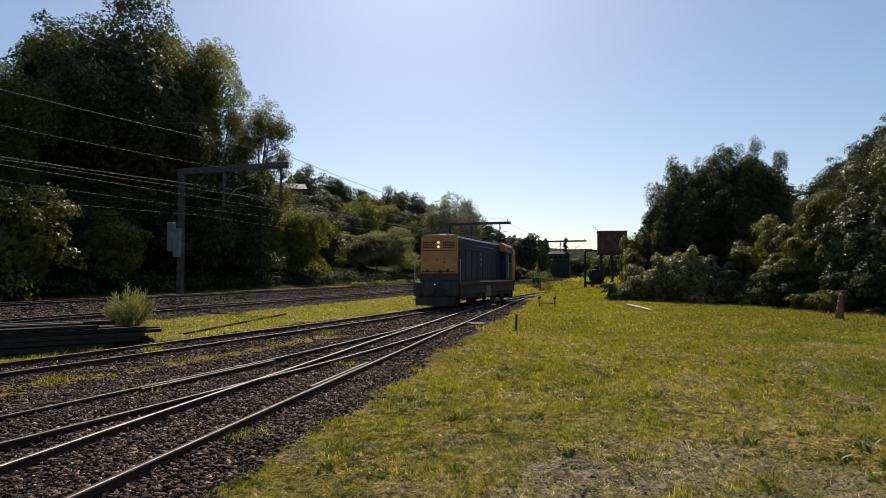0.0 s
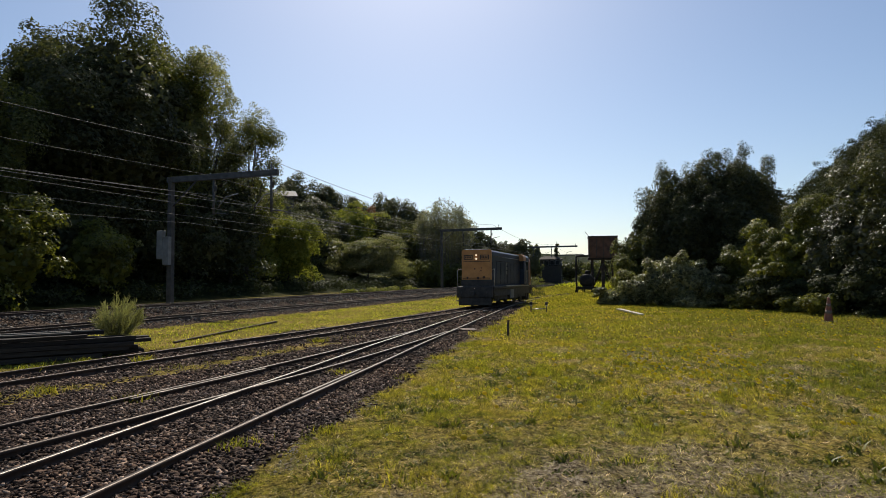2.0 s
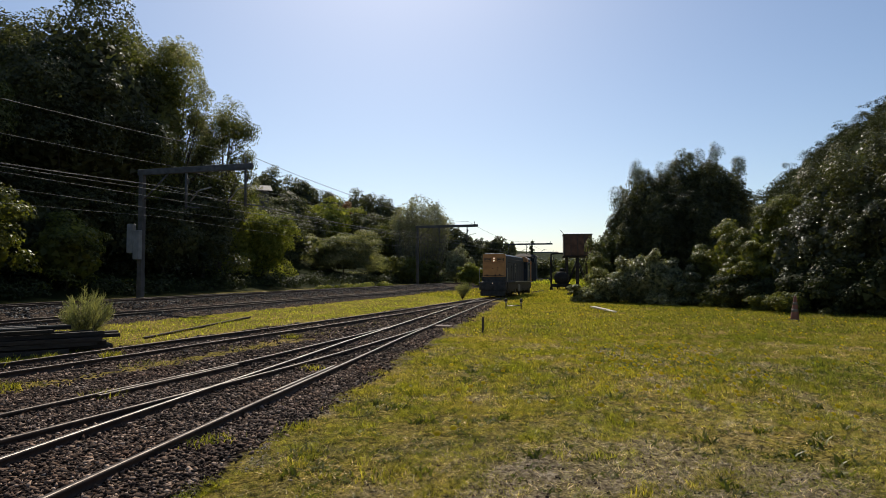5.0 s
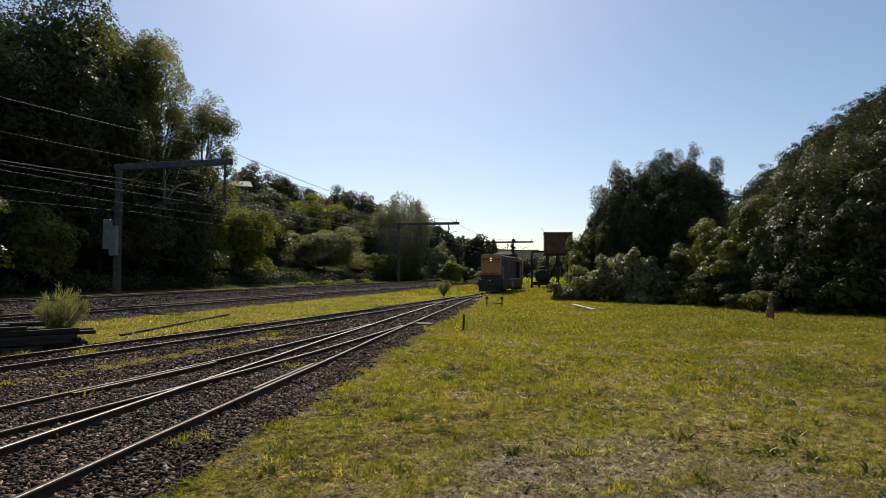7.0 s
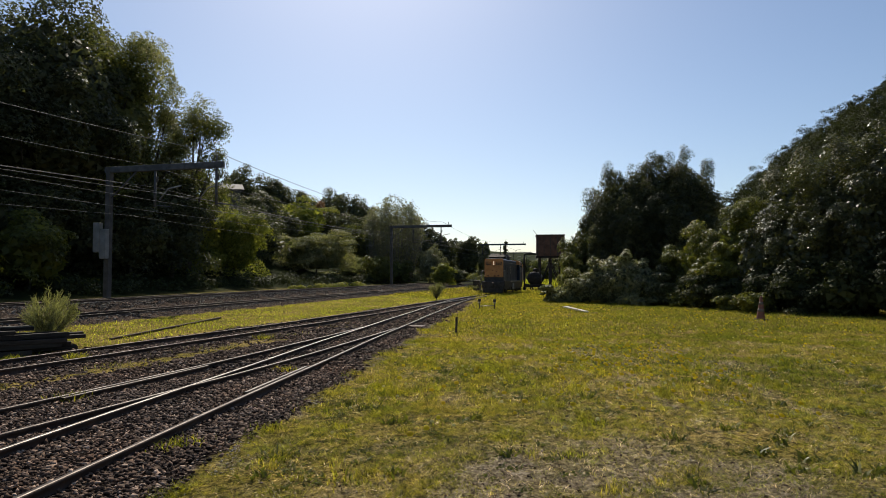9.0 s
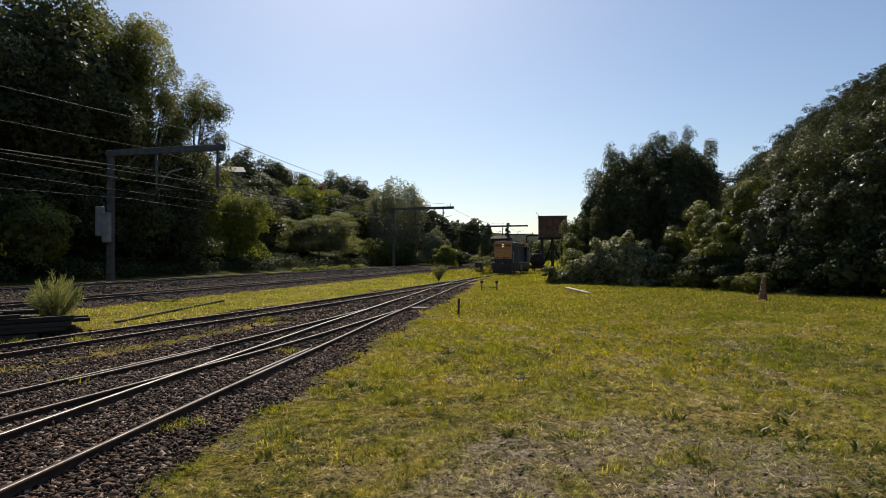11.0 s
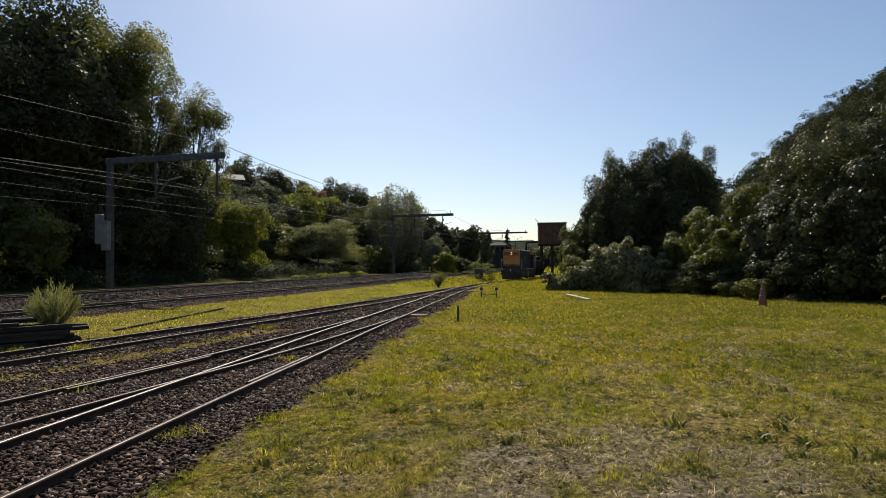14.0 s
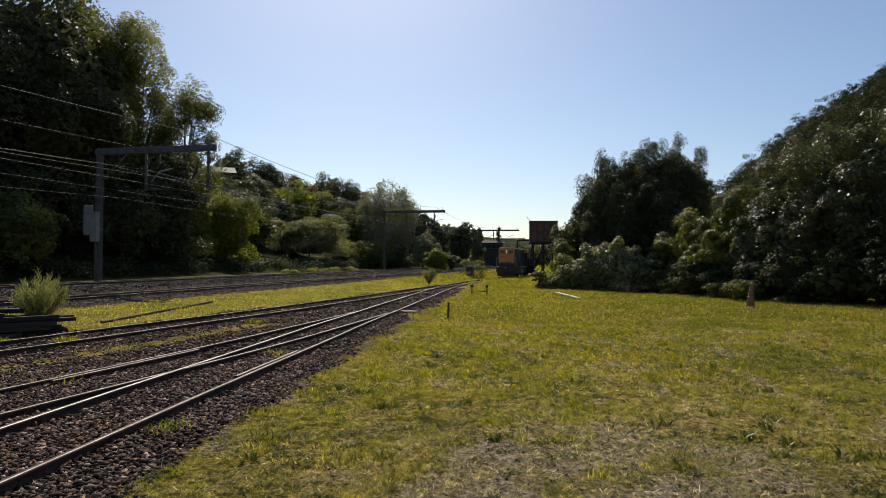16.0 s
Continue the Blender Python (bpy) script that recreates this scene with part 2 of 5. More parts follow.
PALE_WOOD = wood_mat("bleached_board", (0.42, 0.38, 0.31), (0.62, 0.58, 0.5))
ORANGE = worn("dirty_orange_plastic", (0.15, 0.05, 0.028), (0.22, 0.075, 0.04), 6.0, 0.6, dirt=(0.12, 0.06, 0.04))
DULL_BAND = worn("worn_reflective_band", (0.11, 0.085, 0.07), (0.17, 0.135, 0.11), 6.0, 0.7)
WHITE = worn("dirty_white_band", (0.3, 0.28, 0.25), (0.42, 0.4, 0.36), 6.0, 0.6)
HEADLIGHT = glow("lit_headlight", (1.0, 0.68, 0.45), 0.95)
GLASS = Mat("cab_glass").set(0.08, 0.0, 0.8)
GLASS.color((0.02, 0.025, 0.03))
GLASS = GLASS.m
YELLOW_PETAL = leafy("yellow_petal", (0.6, 0.43, 0.025), (0.8, 0.64, 0.045), 0.6, 0.6, 0.13)
WHITE_PETAL = leafy("white_seed_head", (0.5, 0.46, 0.34), (0.8, 0.75, 0.6), 0.7, 0.6, 0.13)


# ---- building helpers ----
rng = np.random.default_rng(7)


def mesh_np(name, verts, faces, mats, index=None, smooth=False):
    """A mesh from arrays of corners and of triangles or quads."""
    me = bpy.data.meshes.new(name)
    verts, faces = np.asarray(verts, np.float32), np.asarray(faces, np.int32)
    k = faces.shape[1]
    me.vertices.add(len(verts))
    me.vertices.foreach_set("co", verts.ravel())
    me.loops.add(faces.size)
    me.loops.foreach_set("vertex_index", faces.ravel())
    me.polygons.add(len(faces))
    me.polygons.foreach_set("loop_start", np.arange(0, faces.size, k, dtype=np.int32))
    if smooth:
        me.polygons.foreach_set("use_smooth", np.ones(len(faces), bool))
    for m in mats if isinstance(mats, (list, tuple)) else [mats]:
        me.materials.append(m)
    if index is not None:
        me.polygons.foreach_set("material_index", np.asarray(index, np.int32))
    me.update(calc_edges=True)
    return me


def part(name, bm, material, parent, label=""):
    """Links a bmesh or a mesh as one object under a thing or a part."""
    if isinstance(bm, bmesh.types.BMesh):
        me = bpy.data.meshes.new(name)
        bm.normal_update()
        bm.to_mesh(me)
        bm.free()
        for m in material if isinstance(material, (list, tuple)) else [material]:
            me.materials.append(m)
    else:
        me = bm
    ob = new(name, me)
    ob.parent = parent
    return tagged(ob, label)


def thing(name, label, category, m=None, group="", kind=""):
    ob = new(name)
    ob.empty_display_size = 0.2
    if m is not None:
        ob.matrix_basis = m
    return tagged(ob, label, category, group, kind)


def box(bm, x0, x1, y0, y1, z0, z1, bevel=0.0, taper=0.0, m=None):
    """A box with bevelled edges; taper narrows its top in x."""
    vs = []
    for z, s in ((z0, 0.0), (z1, taper)):
        for x, y in ((x0 + s, y0), (x1 - s, y0), (x1 - s, y1), (x0 + s, y1)):
            v = Vector((x, y, z))
            vs.append(bm.verts.new(m @ v if m else v))
    fs = [bm.faces.new([vs[i] for i in f]) for f in ((3, 2, 1, 0), (4, 5, 6, 7), (0, 1, 5, 4), (1, 2, 6, 5), (2, 3, 7, 6), (3, 0, 4, 7))]
    if bevel:
        es = list({e for f in fs for e in f.edges})
        bmesh.ops.bevel(bm, geom=es, offset=bevel, segments=2, affect="EDGES", profile=0.5)


def boxes(*specs, bevel=0.0):
    bm = bmesh.new()
    for s in specs:
        box(bm, *s, bevel=bevel)
    return bm


def tube(bm, pts, radii, sides=8, caps=True):
    """A round bar along points, with a radius at each."""
    pts = [Vector(p) for p in pts]
    if isinstance(radii, (int, float)):
        radii = [radii] * len(pts)
    rings = []
    for i, (p, r) in enumerate(zip(pts, radii)):
        d = (pts[min(i + 1, len(pts) - 1)] - pts[max(i - 1, 0)]).normalized()
        a = d.orthogonal().normalized() if abs(d.z) > 0.9 else d.cross(Vector((0, 0, 1))).normalized()
        b = d.cross(a)
        rings.append([bm.verts.new(p + a * (math.cos(t) * r) + b * (math.sin(t) * r)) for t in (2 * math.pi * k / sides for k in range(sides))])
    for u, v in zip(rings[:-1], rings[1:]):
        for k in range(sides):
            f = bm.faces.new((u[k], u[(k + 1) % sides], v[(k + 1) % sides], v[k]))
            f.smooth = True
    if caps:
        bm.faces.new(rings[0][::-1])
        bm.faces.new(rings[-1])


def bar(pts, radii, sides=8):
    bm = bmesh.new()
    tube(bm, pts, radii, sides)
    return bm


def lathe(profile, sides=24, axis="z"):
    """A turned body from (radius, height) pairs."""
    bm = bmesh.new()
    rings = []
    for r, h in profile:
        ring = []
        for k in range(sides):
            a = 2 * math.pi * k / sides
            c, s = math.cos(a) * r, math.sin(a) * r
            ring.append(bm.verts.new((c, s, h) if axis == "z" else (c, h, s) if axis == "y" else (h, c, s)))
        rings.append(ring)
    for u, v in zip(rings[:-1], rings[1:]):
        for k in range(sides):
            f = bm.faces.new((u[k], u[(k + 1) % sides], v[(k + 1) % sides], v[k]))
            f.smooth = True
    bm.faces.new(rings[0][::-1])
    bm.faces.new(rings[-1])
    bmesh.ops.recalc_face_normals(bm, faces=bm.faces)
    return bm


def spot(bearing, distance):
    a = radians(bearing)
    return distance * math.sin(a), distance * math.cos(a)


# ---- the plan of the yard ----
# siding on which the locomotive runs: points of its centre line, from near to far
SIDING = np.array([(-16.0, -5.0), (-11.6, 2.5), (-7.6, 10.2), (-5.25, 14.85), (-3.3, 19.6), (-1.7, 24.2), (-0.3, 28.6), (1.05, 32.6), (2.45, 36.6), (4.0, 41.0),
                   (5.6, 45.2), (8.25, 51.9), (10.45, 57.7), (12.15, 62.4), (15.0, 70.0), (18.9, 80.0), (23.0, 90.0)])
_cub = np.polyfit(SIDING[2:, 1], SIDING[2:, 0], 4)


def siding(y):
    y = np.asarray(y, float)
    lead = np.polyval(_cub, 10.0) + np.polyval(np.polyder(_cub), 10.0) * (y - 10.0)
    return np.where(y < 10.0, lead, np.polyval(_cub, y))


def yard(y):
    """Centre of the track nearest to the grass; it joins the siding far off."""
    y = np.asarray(y, float)
    straight = -3.23 + 0.2185 * (y - 4.6)
    joined = siding(y) + 0.0052 * np.clip(52.5 - y, 0, None) ** 2
    k = np.clip((y - 34.0) / 12.0, 0, 1)
    k = k * k * (3 - 2 * k)
    return straight * (1 - k) + joined * k


def turnout(y):
    """Centre of the track that leaves the yard track to the left, towards the camera."""
    y = np.asarray(y, float)
    return yard(y) - 0.0062 * np.clip(23.1 - y, 0, None) ** 2


def across(x, y):
    """Distance from the far main track, positive towards the camera."""
    return (np.asarray(x) + 12.1) * 0.943 - (np.asarray(y) - 34.0) * 0.333


def main_point(u, s):
    """A point u across from and s along the far main track."""
    return np.array((-12.1 + u * 0.943 + s * 0.333, 34.0 - u * 0.333 + s * 0.943))


def lumps(x, y, scale, seed=0.0):
    """Cheap smooth noise between -1 and 1."""
    x, y = np.asarray(x) / scale + seed, np.asarray(y) / scale - seed
    return (np.sin(1.7 * x + 1.3 * np.sin(1.1 * y)) + np.sin(2.3 * y + 1.7 * np.sin(0.9 * x + 2.0)) + 0.6 * np.sin(4.1 * x - 3.3 * y + 1.0)) / 2.6


def ease(v):
    v = np.clip(v, 0, 1)
    return v * v * (3 - 2 * v)


def sink(y):
    """The yard falls gently away from the camera."""
    return 0.0056 * np.clip(np.asarray(y, float) - 15.0, 0, 65)


def height(x, y):
    x, y = np.asarray(x, float), np.asarray(y, float)
    d, az = np.hypot(x, y), np.degrees(np.arctan2(x, y))
    z = -0.10 + 0.025 * lumps(x, y, 2.3) + 0.012 * lumps(x, y, 0.7, 3.0)
    u = across(x, y)
    bank = np.interp(u, [-16, -9, -6, -3.4, -2.2, -1.7, 1.5, 2.2, 2.5, 5.0, 5.9, 7.2], [2.6, 0.9, 0.3, 0.2, 0.30, 0.33, 0.33, 0.02, -0.01, -0.01, -0.1, -0.1])
    z = z - sink(y) * ease((u - 6.8) / 3.0)
    k = ease((7.4 - u) / 0.6)
    z = z * (1 - k) + (bank + 0.01 * lumps(x, y, 0.9, 5.0)) * k
    # the wooded slope behind the main line
    far = ease((y - 45.0) / 45.0)
    z = z + np.where(u < -14, np.clip(-14 - u, 0, 45) * 0.28 * far, 0)
    # the steep hill beyond the trees at the edge of the meadow
    rise = np.interp(az, [22, 25, 28, 30.6, 34, 38, 42, 50, 60, 80, 100, 130], [0, 0.8, 3.7, 6.0, 8.6, 11.7, 13.8, 16.8, 20, 20, 12, 0])
    z = z + np.tan(np.radians(rise)) * 165.0 * ease((d - 62.0) / 103.0) * np.where((az > 22) & (az < 130), 1, 0)
    # low hills far away
    z = z + ease((d - 700.0) / 800.0) * (34.0 + 14.0 * lumps(x, y, 330.0, 1.0))
    return z


def near_lines(x, y):
    """Distance to the nearest of the yard tracks, across them."""
    return np.minimum(np.minimum(np.abs(x - siding(y)), np.abs(x - yard(y))), np.abs(x - turnout(y))) * 0.95


def ballast_mask(x, y):
    x, y = np.asarray(x, float), np.asarray(y, float)
    u = across(x, y)
    k = ease((1.55 - near_lines(x, y) + 0.25 * lumps(x, y, 1.1, 9.0)) / 0.5)
    # stone between the tracks, with weeds along a strip
    between = (x < yard(y)) & (x > siding(y))
    strip = np.abs(x - (0.56 * siding(y) + 0.44 * turnout(y))) < 0.42 + 0.25 * lumps(x, y, 1.7, 2.0)
    k = np.where(between & (y < 33), np.where(strip & (y < 17), 0.4, 1.0), k)
    k = k * ease((58.0 - y) / 10.0)
    k = np.where((y > 40) & (x > yard(y) + 0.4), 0, k)
    main = ease((2.5 - np.abs(u)) / 0.5) + ease((2.6 - np.abs(u - 3.7)) / 0.5)
    return np.clip(np.maximum(k, main), 0, 1)


def bare_mask(x, y):
    """Worn soil: the trodden patch, the wheel ruts that lead from it, and small bald spots in the near turf."""
    a = ease(1.25 - np.hypot((x - 2.0) / 2.5, (y - 4.9) / 1.5) + 0.4 * lumps(x, y, 0.6, 4.0))
    b = ease(1.0 - np.hypot((x - 6.6) / 0.7, (y - 11.6) / 2.4) + 0.3 * lumps(x, y, 0.5, 6.0))
    rut = np.minimum(np.abs(x - 3.6 - 0.13 * (y - 7.0)), np.abs(x - 5.2 - 0.2 * (y - 7.0)))
    c = ease((0.3 - rut) / 0.25 + 0.6 * lumps(x, y, 0.45, 2.5)) * ease((15.0 - y) / 5.0) * ease((y - 5.5) / 1.5)
    e = ease((lumps(x, y, 0.8, 21.0) + 0.8 * lumps(x, y, 0.3, 5.0) - 0.55) * 1.6) * ease((11.0 - y) / 4.0)
    return np.clip(np.maximum(np.maximum(a, b * 0.75), np.maximum(c * 0.6, e * 0.7)) * (0.75 + 0.35 * lumps(x, y, 0.33, 1.5)), 0, 1)


def build_ground():
    az = np.radians(np.concatenate([np.arange(-180, -56, 3.0), np.arange(-56, 66, 0.6), np.arange(66, 180, 3.0)]))
    r = np.concatenate([[0.002, 0.5], np.geomspace(1.0, 3500.0, 200)])
    A, R = np.meshgrid(az, r)
    X, Y = R * np.sin(A), R * np.cos(A)
    V = np.stack([X, Y, height(X, Y)], -1).reshape(-1, 3)
    n, k = len(r), len(az)
    i, j = np.meshgrid(np.arange(n - 1), np.arange(k), indexing="ij")
    q = np.stack([i * k + j, (i + 1) * k + j, (i + 1) * k + (j + 1) % k, i * k + (j + 1) % k], -1).reshape(-1, 4)[:, ::-1]
    c = len(V)
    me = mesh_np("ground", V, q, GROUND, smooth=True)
    # "forest" sets where the ground takes its darker tone
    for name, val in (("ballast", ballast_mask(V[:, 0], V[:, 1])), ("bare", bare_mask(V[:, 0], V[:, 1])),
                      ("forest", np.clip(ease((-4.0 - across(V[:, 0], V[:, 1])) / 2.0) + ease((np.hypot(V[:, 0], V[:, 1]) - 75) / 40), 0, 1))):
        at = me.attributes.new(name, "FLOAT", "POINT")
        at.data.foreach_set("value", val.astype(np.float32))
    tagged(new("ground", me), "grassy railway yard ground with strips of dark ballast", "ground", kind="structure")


build_ground()


# ---- tracks ----
def rail_mesh(line, drop=0.0, head=None):
    """A flat-bottomed rail swept along points of its top."""
    prof = [(-0.026, 0.0), (0.026, 0.0), (0.029, -0.026), (0.008, -0.038), (0.008, -0.1), (0.05, -0.115), (0.05, -0.13), (-0.05, -0.13), (-0.05, -0.115), (-0.008, -0.1), (-0.008, -0.038), (-0.029, -0.026)]
    line = np.asarray(line, float)
    t = np.gradient(line[:, :2], axis=0)
    t /= np.linalg.norm(t, axis=1)[:, None]
    side = np.stack([t[:, 1], -t[:, 0]], 1)
    k = len(prof)
    V = np.concatenate([np.concatenate([line[:, :2] + side * a, line[:, 2:] + b - drop], 1)[:, None] for a, b in prof], 1).reshape(-1, 3)
    F, M = [], []
    for i in range(len(line) - 1):
        for j in range(k):
            F.append((i * k + j, i * k + (j + 1) % k, (i + 1) * k + (j + 1) % k, (i + 1) * k + j))
            M.append(0 if j == 0 else 1)
    return mesh_np("rail", V, np.array(F)[:, ::-1], [head or RAIL_TOP, RAIL_SIDE], M)


def offset_line(xy, d):
    t = np.gradient(xy, axis=0)
    t /= np.linalg.norm(t, axis=1)[:, None]
    return xy + np.stack([t[:, 1], -t[:, 0]], 1) * d


def track(label, xy, z, drop=0.0, bright=(), fall=True, guard=None):
    ob = thing("railway_track", label, "railway track", group="tracks of the yard")
    for side in (-0.565, 0.565):
        line = offset_line(xy, side)
        zz = np.full((len(line), 1), z) - (sink(line[:, 1:]) if fall else 0) + 0.008 * lumps(line[:, :1], line[:, 1:], 3.0)
        if guard is not None and side == guard[2]:
            keep = (line[:, 1] > guard[0]) & (line[:, 1] < guard[1])
            inner = offset_line(xy, side - math.copysign(0.105, side))[keep]
            part("guard_rail", rail_mesh(np.concatenate([inner, zz[keep]], 1), drop + 0.004), None, ob)
        part("rail", rail_mesh(np.concatenate([line, zz], 1), drop, RAIL_BRIGHT if side in bright else None), None, ob)
    return ob


def plan_line(fn, y0, y1, step=0.6):
    y = np.arange(y0, y1, step)
    return np.stack([fn(y), y], 1)


track("rusty siding track with worn rails in dark ballast", plan_line(siding, -3.0, 75.0), 0.0)
track("yard track with bright worn rails beside the grass", plan_line(yard, -2.0, 51.0), 0.0, 0.003, (-0.565,), guard=(8.4, 11.6, 0.565))
track("diverging turnout track with bright worn rails", plan_line(turnout, -2.0, 19.6, 0.4), 0.0, 0.007, guard=(8.6, 11.4, -0.565))
_s = np.arange(-60, 260, 1.0)
track("main line track on a raised ballast bank", np.array([main_point(0.0, s) for s in _s]), 0.45, fall=False)
track("main line track beside the grass strip", np.array([main_point(3.7, s) for s in _s]), 0.10, fall=False)


def loose_rail():
    a, b = Vector((-7.0, 16.7, -0.04)), Vector((-6.35, 25.0, -0.06))
    n = 12
    line = np.array([a.lerp(b, i / n) for i in range(n + 1)])
    ob = new("spare_rail", rail_mesh(line, head=RAIL_SIDE))
    tagged(ob, "rusty spare rail lying in the grass", "rail")


loose_rail()


# ---- loose stones ----
def scatter(n, x0, x1, y0, y1, mask):
    x, y = rng.uniform(x0, x1, n), rng.uniform(y0, y1, n)
    keep = rng.random(n) < mask(x, y)
    return x[keep], y[keep]


def stone_mesh(x, y, size, name="ballast_stones", material=STONE):
    n = len(x)
    base = np.array([(1, 0, 0), (0, 1, 0), (-1, 0, 0), (0, -1, 0), (0, 0, 1), (0, 0, -1)], float) * 0.62
    F0 = np.array([(0, 1, 4), (1, 2, 4), (2, 3, 4), (3, 0, 4), (1, 0, 5), (2, 1, 5), (3, 2, 5), (0, 3, 5)])
    V = base[None] + rng.uniform(-0.3, 0.3, (n, 6, 3))
    V *= size[:, None, None] * rng.uniform(0.6, 1.25, (n, 1, 3)) * np.array((1, 1, 0.55))
    a, b = rng.uniform(0, 6.28, n), rng.normal(0, 0.45, n)
    ca, sa_, cb, sb_ = np.cos(a)[:, None], np.sin(a)[:, None], np.cos(b)[:, None], np.sin(b)[:, None]
    X, Y, Z = V[..., 0], V[..., 1], V[..., 2]
    Y, Z = Y * cb - Z * sb_, Y * sb_ + Z * cb
    X, Y = X * ca - Y * sa_, X * sa_ + Y * ca
    V = np.stack([X + x[:, None], Y + y[:, None], Z + (height(x, y) + size * rng.uniform(0.0, 0.35, n))[:, None]], -1)
    F = (F0[None] + (np.arange(n) * 6)[:, None, None]).reshape(-1, 3)
    return mesh_np(name, V.reshape(-1, 3), F, material)


def ballast():
    near = lambda x, y: np.where(across(x, y) > 8, ballast_mask(x, y) ** 2, 0) * np.where(np.abs(x) < y * 0.85 + 1.5, 1, 0)
    a = scatter(74000, -9, 0.5, 3.6, 11, near)
    b = scatter(24000, -13, 2, 11, 18, near)
    c = scatter(10000, -9, 5, 18, 36, near)
    xs, ys = np.concatenate([a[0], b[0], c[0]]), np.concatenate([a[1], b[1], c[1]])
    size = np.concatenate([rng.uniform(0.022, 0.06, len(a[0])), rng.uniform(0.035, 0.075, len(b[0])), rng.uniform(0.06, 0.1, len(c[0]))])
    tagged(new("ballast_stones", stone_mesh(xs, ys, size)), "dark grey-brown crushed stone ballast round the rails", "ballast", kind="stuff")
    n = 19000
    s, u = rng.uniform(-25, 45, n), np.where(rng.random(n) < 0.5, rng.uniform(1.3, 3.0, n), rng.uniform(-1.5, 5.6, n))
    p = np.array([-12.1 + u * 0.943 + s * 0.333, 34.0 - u * 0.333 + s * 0.943])
    tagged(new("ballast_stones", stone_mesh(p[0], p[1], rng.uniform(0.05, 0.11, n), "ballast_stones", GREY_STONE)), "grey crushed stone on the main line bank", "ballast", kind="stuff")

    g = scatter(24000, -2, 9, 2.6, 14, lambda x, y: np.where(np.abs(x) < 0.95 * y + 1.2, np.clip(bare_mask(x, y), 0, 1) * np.where(lumps(x, y, 0.16, 3.0) > 0, 1, 0.1), 0))
    tagged(new("soil_clods", stone_mesh(g[0], g[1], rng.uniform(0.01, 0.028, len(g[0])), "soil_clods", STONE)), "dark crumbled soil on the worn patch of the meadow", "soil", kind="stuff")
    g = scatter(26000, -2, 9, 2.6, 14, lambda x, y: np.where(np.abs(x) < 0.95 * y + 1.2, np.clip(bare_mask(x, y) * 0.8, 0, 1), 0))
    tagged(new("loose_gravel", stone_mesh(g[0], g[1], rng.uniform(0.007, 0.02, len(g[0])), "loose_gravel", GRAVEL)), "fine pale gravel on the worn patch of the meadow", "gravel", kind="stuff")

    # dusty gravel where the turf meets the ballast
    verge = lambda x, y: np.clip(1 - np.abs(x - yard(y) - 1.42 - 0.25 * lumps(x, y, 0.8, 7.0)) / 0.28, 0, 1) * np.where(lumps(x, y, 0.5, 9.0) > -0.25, 1, 0.15)
    g = scatter(90000, -3, 4, 3.0, 22, verge)
    tagged(new("loose_gravel", stone_mesh(g[0], g[1], rng.uniform(0.008, 0.028, len(g[0])), "loose_gravel", GRAVEL)), "dusty pale gravel along the edge of the turf", "gravel", kind="stuff")


ballast()


# ---- grass ----
def blades(name, x, y, h, w, lean, material, label, simple=False):
    n = len(x)
    a, t = rng.uniform(0, 6.28, n), rng.uniform(0, 6.28, n)
    z = height(x, y) - 0.01
    dx, dy = np.cos(a) * w / 2, np.sin(a) * w / 2
    lx, ly = np.cos(t) * lean * h, np.sin(t) * lean * h
    V = np.stack([np.stack([x - dx, y - dy, z], 1), np.stack([x + dx, y + dy, z], 1),
                  np.stack([x + dx * 0.7 + lx * 0.35, y + dy * 0.7 + ly * 0.35, z + h * 0.6], 1), np.stack([x - dx * 0.7 + lx * 0.35, y - dy * 0.7 + ly * 0.35, z + h * 0.6], 1),
                  np.stack([x + lx, y + ly, z + h * 0.97], 1)], 1).reshape(-1, 3)
    i = (np.arange(n) * 5)[:, None]
    if simple:
        F = np.concatenate([i + np.array([[0, 1, 4]])])
    else:
        F = np.concatenate([i + np.array([[0, 1, 2]]), i + np.array([[0, 2, 3]]), i + np.array([[3, 2, 4]])])
    return tagged(new(name, mesh_np(name, V, F, material)), label, "grass", kind="stuff")


def meadow_mask(x, y):
    edge = x - (yard(y) + 1.36 + 0.3 * lumps(x, y, 0.8, 7.0))
    right = ease(edge / 0.3) * (1 - 0.86 * bare_mask(x, y)) * (0.72 + 0.28 * lumps(x, y, 1.3, 11.0))
    return np.where(np.abs(x) < 0.95 * y + 1.2, np.clip(right, 0, 1), 0)


def rough_sward(x, y):
    """Uneven growth of the turf at several sizes, about 0 to 1."""
    u, v = 0.8 * x + 0.6 * y, -0.6 * x + 0.8 * y
    return np.clip(0.52 + 0.42 * lumps(u, v, 0.62, 3.0) + 0.34 * lumps(v, x, 0.23, 8.0) + 0.24 * lumps(x, u, 0.1, 17.0), 0, 1)


def uneven_mask(x, y):
    return meadow_mask(x, y) * (0.12 + 0.88 * rough_sward(x, y))


def clumped(n, per, spread, *area):
    """Places in loose clumps, so that darker gaps show between them."""
    x, y = scatter(n // per, *area)
    return np.repeat(x, per) + rng.normal(0, spread, len(x) * per), np.repeat(y, per) + rng.normal(0, spread, len(x) * per)


def deep_side(x, y, label):
    """Splits the sward: the grass towards the shrubs is darker and deeper green."""
    deep = x > 0.34 * y + 0.6 + 1.6 * lumps(x, y, 2.6, 4.0) + 0.5 * lumps(x, y, 0.7, 1.0)
    return (~deep, GRASS, label), (deep, DEEP_GRASS, "darker, deeper green meadow grass near the shrubs")


